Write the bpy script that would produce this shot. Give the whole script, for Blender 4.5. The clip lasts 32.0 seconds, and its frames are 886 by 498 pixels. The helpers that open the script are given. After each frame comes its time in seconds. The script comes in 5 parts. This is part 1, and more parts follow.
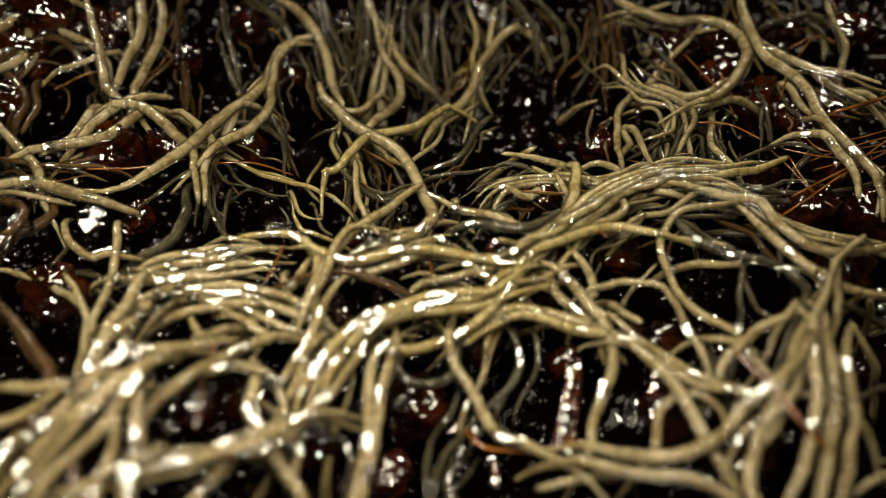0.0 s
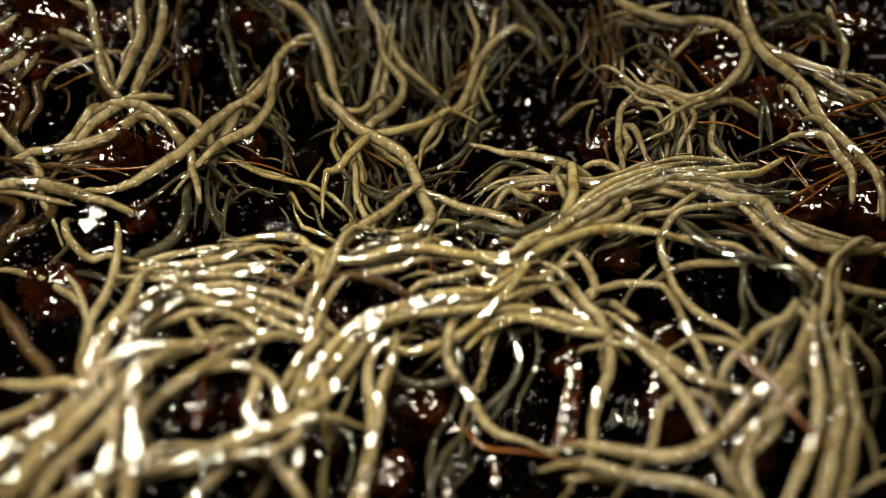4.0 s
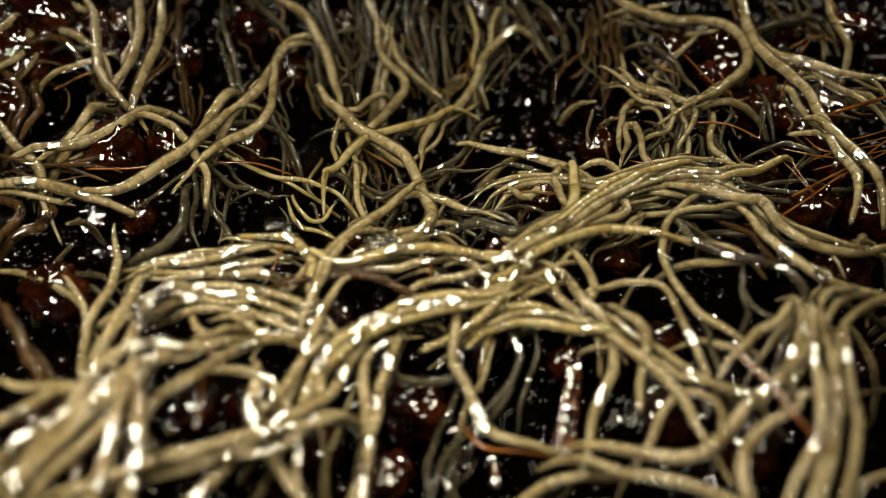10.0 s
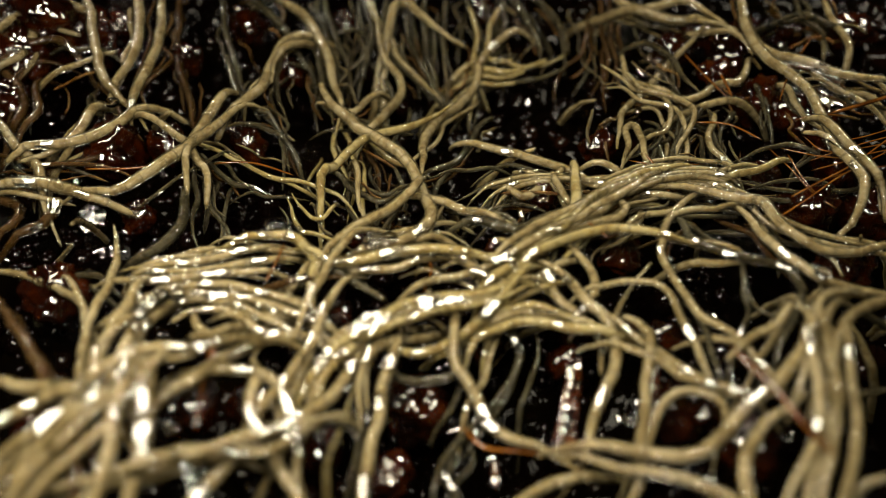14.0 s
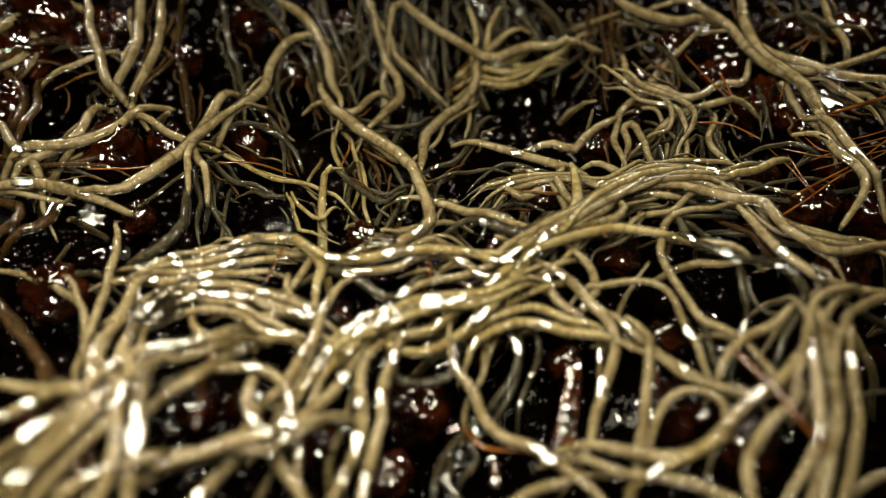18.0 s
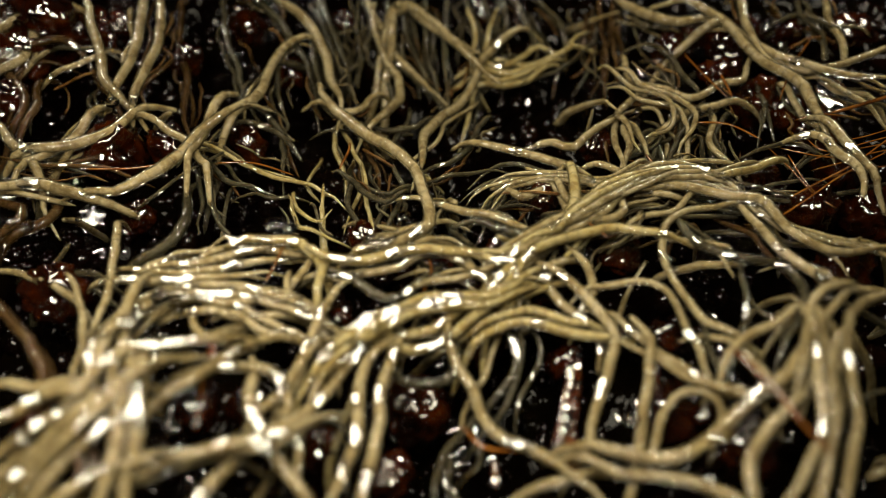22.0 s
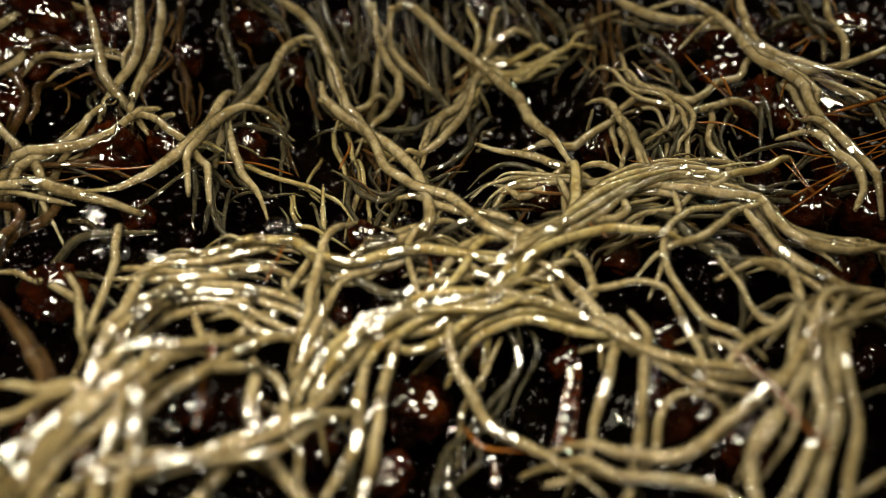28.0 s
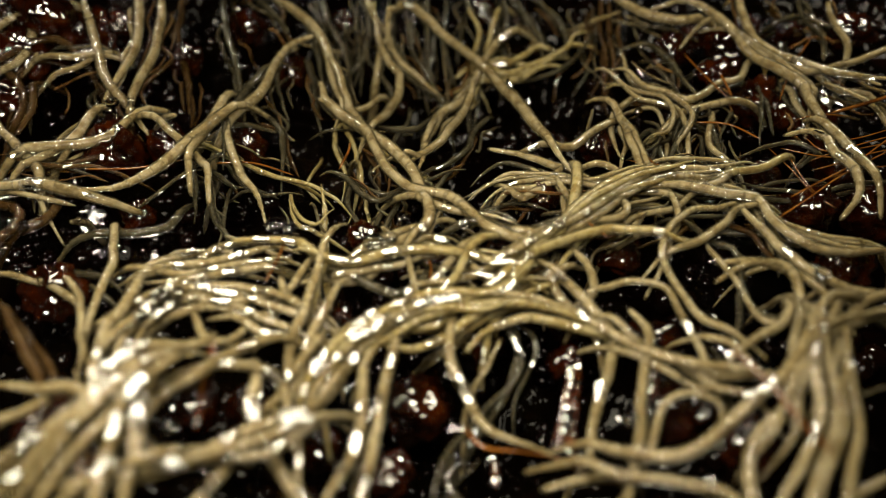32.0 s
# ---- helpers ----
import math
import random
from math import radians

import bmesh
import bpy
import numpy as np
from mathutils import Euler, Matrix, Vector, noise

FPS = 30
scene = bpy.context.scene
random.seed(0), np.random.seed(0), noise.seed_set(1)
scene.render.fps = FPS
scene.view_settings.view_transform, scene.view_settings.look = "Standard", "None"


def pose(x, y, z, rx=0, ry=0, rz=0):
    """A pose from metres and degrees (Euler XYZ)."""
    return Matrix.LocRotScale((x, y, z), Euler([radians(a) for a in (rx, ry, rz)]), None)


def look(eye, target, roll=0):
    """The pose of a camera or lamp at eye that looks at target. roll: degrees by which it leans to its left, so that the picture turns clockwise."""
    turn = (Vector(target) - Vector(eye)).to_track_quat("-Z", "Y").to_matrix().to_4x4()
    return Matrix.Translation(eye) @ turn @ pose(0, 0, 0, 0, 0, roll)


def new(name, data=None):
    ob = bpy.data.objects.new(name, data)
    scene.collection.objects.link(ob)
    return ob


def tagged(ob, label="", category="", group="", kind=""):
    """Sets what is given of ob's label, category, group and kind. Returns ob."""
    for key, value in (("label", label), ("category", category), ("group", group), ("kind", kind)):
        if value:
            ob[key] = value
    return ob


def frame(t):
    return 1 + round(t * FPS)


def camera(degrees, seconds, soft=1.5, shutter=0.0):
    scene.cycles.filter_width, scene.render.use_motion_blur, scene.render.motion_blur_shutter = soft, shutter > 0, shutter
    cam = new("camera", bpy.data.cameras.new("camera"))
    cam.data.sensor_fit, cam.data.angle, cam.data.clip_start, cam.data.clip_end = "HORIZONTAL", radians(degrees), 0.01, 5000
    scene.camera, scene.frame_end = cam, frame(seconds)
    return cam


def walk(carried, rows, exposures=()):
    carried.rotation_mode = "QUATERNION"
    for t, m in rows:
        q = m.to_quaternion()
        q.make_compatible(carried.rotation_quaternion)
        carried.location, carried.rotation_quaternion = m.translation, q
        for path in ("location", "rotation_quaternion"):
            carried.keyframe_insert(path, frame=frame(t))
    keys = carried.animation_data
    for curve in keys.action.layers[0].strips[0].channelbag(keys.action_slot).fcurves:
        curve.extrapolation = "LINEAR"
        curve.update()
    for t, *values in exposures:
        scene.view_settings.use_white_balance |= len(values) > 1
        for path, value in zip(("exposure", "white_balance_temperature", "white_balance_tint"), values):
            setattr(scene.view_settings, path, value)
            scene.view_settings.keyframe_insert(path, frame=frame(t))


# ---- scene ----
MM = 0.001
SECONDS = 32.0

# ---- camera: a close-up lens on a stand, 43 mm from the heap ----
cam = camera(60, SECONDS, soft=0.65)
EYE = (0.0, -43.0 * MM * math.cos(radians(48)), 43.0 * MM * math.sin(radians(48)))
walk(cam, [(0, look(EYE, (0, 0, 0))), (SECONDS, look(EYE, (0, 0, 0)))])
cam.data.dof.use_dof = True
cam.data.dof.focus_distance = 46.5 * MM
cam.data.dof.aperture_fstop = 24.0
cam.data.dof.aperture_blades = 6
scene.view_settings.exposure = -1.1

# ---- light: small bright lamp heads over the tub, in an otherwise dark room ----
world = bpy.data.worlds.new("world")
scene.world = world
world.use_nodes = True
world.node_tree.nodes["Background"].inputs[0].default_value = (0.9, 0.95, 1.0, 1)
world.node_tree.nodes["Background"].inputs[1].default_value = 0.001


def lamp(name, eye, target, sx, sy, power, colour=(1.0, 0.91, 0.68)):
    data = bpy.data.lights.new(name, "AREA")
    data.shape, data.size, data.size_y = "RECTANGLE", sx * MM, sy * MM
    data.energy, data.color = power, colour
    ob = new(name, data)
    ob.matrix_world = look([c * MM for c in eye], [c * MM for c in target])
    return tagged(ob, "small white lamp head above the tub", "lamp", kind="structure")


lamp("lamp_head", (-19, -13, 33), (-2, -1, 0), 13, 17, 0.098)
lamp("lamp_head", (4, -12, 35), (0, -1, 0), 13, 17, 0.074)
lamp("lamp_head", (-48, 54, 42), (-24, 18, 0), 15, 11, 0.115)
lamp("lamp_head", (40, 46, 44), (24, 16, 0), 14, 10, 0.132)


# ---- materials ----
def material(name):
    m = bpy.data.materials.new(name)
    m.use_nodes = True
    return m, m.node_tree.nodes, m.node_tree.links, m.node_tree.nodes["Principled BSDF"]


def noise_node(nodes, links, scale, detail=3.0, vector=None):
    n = nodes.new("ShaderNodeTexNoise")
    n.inputs["Scale"].default_value, n.inputs["Detail"].default_value = scale, detail
    if vector:
        links.new(vector, n.inputs["Vector"])
    return n


def ramp(nodes, links, source, stops):
    r = nodes.new("ShaderNodeValToRGB")
    el = r.color_ramp.elements
    while len(el) < len(stops):
        el.new(0.5)
    for e, (at, c) in zip(el, stops):
        e.position, e.color = at, (*c, 1)
    links.new(source, r.inputs[0])
    return r


def bump(nodes, links, source, bsdf, strength, distance):
    b = nodes.new("ShaderNodeBump")
    b.inputs["Strength"].default_value, b.inputs["Distance"].default_value = strength, distance
    links.new(source, b.inputs["Height"])
    links.new(b.outputs[0], bsdf.inputs["Normal"])


def body_core(name, dark, mid, pale):
    """The opaque inside of a worm: pale flesh mottled by its gut."""
    m, nodes, links, p = material(name)
    geo = nodes.new("ShaderNodeNewGeometry")
    info = nodes.new("ShaderNodeObjectInfo")
    broad = noise_node(nodes, links, 650.0, 2.0, geo.outputs["Position"])
    fine = noise_node(nodes, links, 3200.0, 4.0, geo.outputs["Position"])
    mix = nodes.new("ShaderNodeMath")
    mix.operation = "MULTIPLY_ADD"
    links.new(info.outputs["Random"], mix.inputs[0])
    mix.inputs[1].default_value = 0.02
    links.new(broad.outputs[0], mix.inputs[2])
    add = nodes.new("ShaderNodeMath")
    add.operation = "MULTIPLY_ADD"
    links.new(fine.outputs[0], add.inputs[0])
    add.inputs[1].default_value = 0.65
    links.new(mix.outputs[0], add.inputs[2])
    col = ramp(nodes, links, add.outputs[0], [(0.66, dark), (0.80, mid), (0.97, pale)])
    links.new(col.outputs[0], p.inputs["Base Color"])
    p.inputs["Roughness"].default_value = 0.6
    p.inputs["Specular IOR Level"].default_value = 0.0
    p.inputs["Subsurface Weight"].default_value = 0.65
    p.inputs["Subsurface Radius"].default_value = (1.0, 0.85, 0.5)
    p.inputs["Subsurface Scale"].default_value = 1.1 * MM
    bump(nodes, links, fine.outputs[0], p, 0.12, 0.06 * MM)
    return m


def wet_film(name, tint, cover, ior=1.25, rough=0.12, scale=1500.0, ripple=0.3):
    """The clear, milky outer skin of a worm under a film of water."""
    m, nodes, links, p = material(name)
    out = nodes["Material Output"]
    geo = nodes.new("ShaderNodeNewGeometry")
    fine = noise_node(nodes, links, scale, 3.0, geo.outputs["Position"])
    p.inputs["Base Color"].default_value = (*tint, 1)
    p.inputs["Roughness"].default_value = 0.6
    p.inputs["Specular IOR Level"].default_value = 0.0
    clear = nodes.new("ShaderNodeBsdfTransparent")
    milky = nodes.new("ShaderNodeMixShader")
    amount = nodes.new("ShaderNodeMapRange")
    amount.inputs["From Min"].default_value, amount.inputs["From Max"].default_value = 0.3, 0.7
    amount.inputs["To Min"].default_value, amount.inputs["To Max"].default_value = cover * 0.7, cover * 1.3
    links.new(fine.outputs[0], amount.inputs["Value"])
    links.new(amount.outputs[0], milky.inputs[0])
    links.new(clear.outputs[0], milky.inputs[1])
    glow = nodes.new("ShaderNodeBsdfTranslucent")
    glow.inputs["Color"].default_value = (*tint, 1)
    flesh = nodes.new("ShaderNodeMixShader")
    links.new(p.outputs[0], flesh.inputs[1])
    links.new(glow.outputs[0], flesh.inputs[2])
    links.new(flesh.outputs[0], milky.inputs[2])
    gloss = nodes.new("ShaderNodeBsdfGlossy")
    gloss.inputs["Roughness"].default_value = rough
    fresnel = nodes.new("ShaderNodeFresnel")
    fresnel.inputs["IOR"].default_value = ior
    swell = noise_node(nodes, links, scale * 0.45, 1.0, geo.outputs["Position"])
    rise = nodes.new("ShaderNodeBump")
    rise.inputs["Strength"].default_value, rise.inputs["Distance"].default_value = ripple, 0.30 * MM
    links.new(swell.outputs[0], rise.inputs["Height"])
    wave = nodes.new("ShaderNodeBump")
    wave.inputs["Strength"].default_value, wave.inputs["Distance"].default_value = ripple, 0.015 * MM
    links.new(fine.outputs[0], wave.inputs["Height"])
    links.new(rise.outputs[0], wave.inputs["Normal"])
    links.new(wave.outputs[0], gloss.inputs["Normal"])
    top = nodes.new("ShaderNodeMixShader")
    links.new(fresnel.outputs[0], top.inputs[0])
    links.new(milky.outputs[0], top.inputs[1])
    links.new(gloss.outputs[0], top.inputs[2])
    links.new(top.outputs[0], out.inputs["Surface"])
    return m


CORE = {
    "cream": body_core("cream_worm_flesh", (0.056, 0.038, 0.017), (0.109, 0.083, 0.042), (0.156, 0.128, 0.080)),
    "yellow": body_core("yellow_worm_flesh", (0.084, 0.057, 0.020), (0.132, 0.103, 0.042), (0.166, 0.141, 0.078)),
    # Grey and brown are darkened in the colour for shade deep in the heap.
    "grey": body_core("shaded_grey_worm_flesh", (0.007, 0.005, 0.003), (0.018, 0.014, 0.008), (0.028, 0.024, 0.016)),
    "brown": body_core("shaded_brown_worm_flesh", (0.009, 0.005, 0.001), (0.018, 0.009, 0.004), (0.029, 0.018, 0.008)),
}
FILM = {
    "cream": wet_film("cream_worm_skin", (0.137, 0.110, 0.055), 0.29),
    "yellow": wet_film("yellow_worm_skin", (0.159, 0.124, 0.053), 0.29),
    # These two skins carry the same shade in their tint.
    "grey": wet_film("shaded_grey_worm_skin", (0.031, 0.029, 0.017), 0.25),
    "brown": wet_film("shaded_brown_worm_skin", (0.040, 0.022, 0.007), 0.25),
}
LABEL = {
    "cream": "wet cream-coloured thin worm writhing in the heap",
    "yellow": "wet pale yellow thin worm in the tangled heap",
    "grey": "translucent grey-green thin worm on wet soil, heap shade in its colour",
    "brown": "brownish thin worm half buried in the wet soil, shade in its colour",
}


def wet(name, stops, scale, rough, coat, strength, distance):
    m, nodes, links, p = material(name)
    geo = nodes.new("ShaderNodeNewGeometry")
    a = noise_node(nodes, links, scale, 6.0, geo.outputs["Position"])
    b = noise_node(nodes, links, scale * 6, 4.0, geo.outputs["Position"])
    col = ramp(nodes, links, a.outputs[0], stops)
    links.new(col.outputs[0], p.inputs["Base Color"])
    p.inputs["Roughness"].default_value = rough
    p.inputs["Specular IOR Level"].default_value = 0.0
    p.inputs["Coat Weight"].default_value = coat
    p.inputs["Coat Roughness"].default_value = 0.05
    p.inputs["Coat IOR"].default_value = 1.5
    bump(nodes, links, b.outputs[0], p, strength, distance)
    return m


# Soil and grains are darker than wet peat: gap darkness put into their colour.
SOIL = wet("wet_darkened_soil", [(0.35, (0.0003, 0.0001, 0.0001)), (0.6, (0.0005, 0.0003, 0.0001)), (0.75, (0.0021, 0.0006, 0.0003))], 260.0, 0.8, 0.03, 0.1, 0.1 * MM)
CRUMB = wet("red_brown_crumb", [(0.38, (0.0012, 0.0003, 0.0001)), (0.55, (0.0058, 0.0010, 0.0002)), (0.8, (0.0216, 0.0042, 0.0006))], 700.0, 0.6, 1.0, 0.5, 0.05 * MM)
GRAIN = wet("darkened_wet_grain", [(0.35, (0.0003, 0.0001, 0.0001)), (0.55, (0.0011, 0.0004, 0.0002)), (0.75, (0.0037, 0.0010, 0.0004))], 180.0, 0.6, 0.35, 0.1, 0.03 * MM)
WATER, _, _, water_shader = material("clear_water")
water_shader.inputs["Transmission Weight"].default_value = 1.0
water_shader.inputs["Roughness"].default_value = 0.02
water_shader.inputs["IOR"].default_value = 1.33
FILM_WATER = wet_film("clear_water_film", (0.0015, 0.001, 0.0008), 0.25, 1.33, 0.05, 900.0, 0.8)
# Index above that of water, so the added glint lenses flash white.
GLINT_FILM = wet_film("water_glint_skin", (0.02, 0.02, 0.02), 0.02, 1.8, 0.06, 1200.0, 0.1)
BARK = wet("red_brown_bark", [(0.35, (0.0045, 0.0011, 0.0004)), (0.55, (0.0227, 0.0061, 0.0014)), (0.8, (0.0605, 0.0207, 0.0056))], 500.0, 0.5, 1.0, 0.5, 0.08 * MM)
FIBRE = wet("orange_brown_fibre", [(0.3, (0.0210, 0.0068, 0.0013)), (0.6, (0.0588, 0.0212, 0.0035)), (0.8, (0.1008, 0.0454, 0.0082))], 600.0, 0.4, 0.8, 0.3, 0.05 * MM)
PLASTIC = wet("black_plastic", [(0.3, (0.010, 0.010, 0.010)), (0.7, (0.016, 0.016, 0.016))], 90.0, 0.4, 0.0, 0.05, 0.1 * MM)

# ---- structure: soil in a tub ----


def link_mesh(name, verts, faces, mat, smooth=True, parent=None):
    me = bpy.data.meshes.new(name)
    me.from_pydata([tuple(v) for v in verts], [], faces)
    me.materials.append(mat)
    if smooth:
        me.polygons.foreach_set("use_smooth", [True] * len(me.polygons))
    me.update()
    ob = new(name, me)
    if parent:
        ob.parent = parent
    return ob


def soil_base(x, y):
    """Broad rise and fall of the heap in mm at x, y in mm."""
    h = -3.4
    h -= 3.2 * math.exp(-((x - 1) / 15) ** 2 - ((y - 19) / 9) ** 2)
    h += 3.0 * math.exp(-((x + 13) / 8) ** 2 - ((y + 11) / 7) ** 2)
    h += 2.4 * math.exp(-((x - 15) / 5) ** 2 - ((y + 9) / 8) ** 2)
    h += 0.8 * math.exp(-((x + 1) / 14) ** 2 - ((y + 2) / 4) ** 2)
    h += 2.5 * math.exp(-((x + 33) / 9) ** 2 - ((y - 25) / 8) ** 2)
    h -= 2.0 * math.exp(-((x - 0.5) / 6) ** 2 - ((y + 11) / 4) ** 2)
    return h


def soil_height(x, y):
    """Height of the lumpy soil in mm at x, y in mm."""
    h = soil_base(x, y)
    h += 2.0 * noise.noise(Vector((x * 0.07, y * 0.07, 3.1)))
    h += 1.3 * noise.noise(Vector((x * 0.22, y * 0.22, 7.7)))
    h += 0.55 * noise.noise(Vector((x * 0.65, y * 0.65, 1.3)))
    h += 0.20 * noise.noise(Vector((x * 1.7, y * 1.7, 4.4)))
    return h


def soil_sheet():
    n = 330
    side = [-46 + 92 * i / n for i in range(n + 1)]
    verts = [(x * MM, (y + 8) * MM, soil_height(x, y + 8) * MM) for y in side for x in side]
    k = n + 1
    faces = [(j * k + i, j * k + i + 1, (j + 1) * k + i + 1, (j + 1) * k + i) for j in range(n) for i in range(n)]
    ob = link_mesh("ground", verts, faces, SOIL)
    return tagged(ob, "wet soil darkened to black, with reddish crumbs, under the worms", "soil", kind="structure")


soil_sheet()


def water_film():
    """A thin rippled film of water that stands between the soil lumps."""
    n = 200
    side = [-45.8 + 91.6 * i / n for i in range(n + 1)]
    verts = []
    for y in side:
        for x in side:
            z = soil_base(x, y + 8) - 0.45 + 0.5 * noise.noise(Vector((x * 0.25, y * 0.25, 5.0))) + 0.12 * noise.noise(Vector((x * 0.8, y * 1.0, 2.0)))
            verts.append((x * MM, (y + 8) * MM, z * MM))
    k = n + 1
    faces = [(j * k + i, j * k + i + 1, (j + 1) * k + i + 1, (j + 1) * k + i) for j in range(n) for i in range(n)]
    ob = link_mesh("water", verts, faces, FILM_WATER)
    return tagged(ob, "thin clear rippled film of water over black soil", "water", kind="structure")


water_film()


def block(name, x0, x1, y0, y1, z0, z1, mat):
    v = [(x * MM, y * MM, z * MM) for z in (z0, z1) for y in (y0, y1) for x in (x0, x1)]
    f = [(0, 2, 3, 1), (4, 5, 7, 6), (0, 1, 5, 4), (2, 6, 7, 3), (0, 4, 6, 2), (1, 3, 7, 5)]
    ob = link_mesh(name, v, f, mat, smooth=False)
    return tagged(ob, "plain black plastic tub side", "tub", kind="structure")


block("wall_west", -48.5, -46, -40.5, 56.5, -14, 12, PLASTIC)
block("wall_east", 46, 48.5, -40.5, 56.5, -14, 12, PLASTIC)
block("wall_south", -46, 46, -40.5, -38, -14, 12, PLASTIC)
block("wall_north", -46, 46, 54, 56.5, -14, 12, PLASTIC)
block("floor", -46, 46, -38, 54, -14, -12, PLASTIC)

# ---- worms ----
rng = random.Random(11)
SEGMENT_STEP = 2.25          # spacing of body rings in radii
TIMES = [2.0 * i for i in range(17)]
CORE_SIZE = 0.72            # the core in outer radii
BURIED = 1.3                # mm of each end that dives under its neighbours
MOVES = []                  # (body ring, rows)


def ring_mesh(name, core, film, left, right):
    """A body piece along x, of outer radius 1: an opaque core inside an open sleeve of clear skin; tips are drawn out."""
    half = SEGMENT_STEP / 2
    n, verts, faces, slots = 12, [], [], []

    def lathe(prof, slot):
        first = len(verts)
        for x, r in prof:
            verts.extend((x, r * math.cos(2 * math.pi * j / n), r * math.sin(2 * math.pi * j / n)) for j in range(n))
        for i in range(len(prof) - 1):
            a = first + i * n
            faces.extend((a + j, a + (j + 1) % n, a + n + (j + 1) % n, a + n + j) for j in range(n))
            slots.extend([slot] * n)

    def cap(side, size, tip):
        reach = 2.2 if tip else 1.0
        power = 0.75 if tip else 1.0
        rows = [(side * (half + reach * size * math.sin(radians(a))), max(0.02, size * math.cos(radians(a)) ** power)) for a in (0, 22, 45, 68, 89)]
        return rows[::-1] if side < 0 else rows

    lathe(cap(-1, CORE_SIZE, left) + cap(1, CORE_SIZE, right), 0)
    lathe((cap(-1, 1.0, True) if left else [(-half - 0.10, 0.985), (-half, 1.0)]) + (cap(1, 1.0, True) if right else [(half, 1.0), (half + 0.10, 0.985)]), 1)
    me = bpy.data.meshes.new(name)
    me.from_pydata(verts, [], faces)
    me.materials.append(core)
    me.materials.append(film)
    me.polygons.foreach_set("material_index", slots)
    me.polygons.foreach_set("use_smooth", [True] * len(me.polygons))
    me.update()
    return me


RINGS = {c: (ring_mesh("tail_tip", CORE[c], FILM[c], True, False), ring_mesh("body_ring", CORE[c], FILM[c], False, False), ring_mesh("head", CORE[c], FILM[c], False, True)) for c in CORE}


def glint_lens_mesh():
    """A flat lens of water, of half length 1 along x, added to make a lamp glint."""
    n, verts, faces = 14, [(0, 0, 0.055)], []
    rings = ((0.35, 0.048), (0.7, 0.028), (0.92, 0.009), (1.0, 0.0), (0.94, -0.05), (0.5, -0.09))
    for r, z in rings:
        verts += [(r * math.cos(2 * math.pi * k / n), 0.5 * r * math.sin(2 * math.pi * k / n) * (1 + 0.25 * math.sin(2 * math.pi * k / n * 2 + 1)), z) for k in range(n)]
    faces += [(0, 1 + k, 1 + (k + 1) % n) for k in range(n)]
    for i in range(len(rings) - 1):
        a = 1 + i * n
        faces += [(a + k, a + n + k, a + n + (k + 1) % n, a + (k + 1) % n) for k in range(n)]
    last = 1 + (len(rings) - 1) * n
    faces.append(tuple(last + k for k in range(n)))
    me = bpy.data.meshes.new("water_glint_lens")
    me.from_pydata(verts, [], faces)
    me.materials.append(GLINT_FILM)
    me.polygons.foreach_set("use_smooth", [True] * len(me.polygons))
    me.update()
    return me


GLINT_LENS = glint_lens_mesh()
wet_rng = random.Random(29)


def shine_normal(p):
    """The tilt given to a lens at p (m) so that it gleams by one of the two lamp heads over the heap."""
    lamp_at = Vector((-19, -13, 33)) * MM if wet_rng.random() < 0.6 else Vector((4, -12, 35)) * MM
    h = (lamp_at - p).normalized() + (Vector(EYE) - p).normalized()
    h += Vector((wet_rng.gauss(0, 0.07), wet_rng.gauss(0, 0.07), 0))
    return h.normalized()


def glint_chance(x, y):
    """How often a worm at x, y in mm is given a glint lens: most in the low west side of the heap."""
    w = 0.04 + 0.16 * math.exp(-((x + 11) / 9) ** 2 - ((y + 8) / 10) ** 2) + 0.09 * math.exp(-((x + 2) / 7) ** 2 - ((y + 3) / 5) ** 2)
    return w + 0.06 * math.exp(-((x + 24) / 8) ** 2 - ((y - 16) / 10) ** 2) + 0.04 * math.exp(-((x - 25) / 6) ** 2 - ((y - 12) / 9) ** 2)


# Plan points in mm where lamp glints are built in as tilted lenses.
GLINTS_WEST = [(-15.2, -10.5), (-13.9, -11.9), (-14.2, -13.3), (-15.7, -13.1), (-11.3, -13.8), (-10.8, -13.3), (-9.9, -13.6), (-11.5, -15.0), (-7.3, -13.4), (-6.6, -13.8), (-12.7, -10.2), (-10.0, -9.8), (-10.8, -11.1), (-13.0, -7.6), (-13.7, -8.1), (-12.2, -7.0), (-14.0, -8.4), (-16.2, -11.2), (-17.3, -13.3)]
GLINTS_MIDDLE = [(-3.6, -6.8), (-4.3, -7.8), (-2.3, -6.0), (-2.7, -8.8), (-3.3, -7.2), (-0.1, -7.2), (-0.5, -6.0), (-0.1, -8.8), (0.4, -8.5), (-1.7, -7.5), (3.3, -3.1), (4.6, -2.1), (3.9, -4.0), (2.7, -4.4), (-6.6, -1.7), (-5.9, -1.7), (-6.9, -4.4), (-2.5, -2.1), (-3.1, -1.1), (-8.5, -0.7), (-10.7, -1.9), (-6.4, -6.8), (-7.3, -9.7), (-6.8, -9.1), (-3.6, -10.9), (-3.6, -13.6), (-1.7, -11.2)]
GLINTS_EAST = [(7.6, -7.9), (6.8, -10.4), (5.5, -11.8), (4.7, -13.3), (8.1, -11.8), (8.5, -12.3), (18.4, -4.9), (16.6, -7.0), (16.0, -8.3), (12.8, -12.6), (12.2, -13.1), (11.4, -3.4), (10.9, -3.4), (12.3, -3.0), (11.5, -8.1), (13.5, -7.9)]
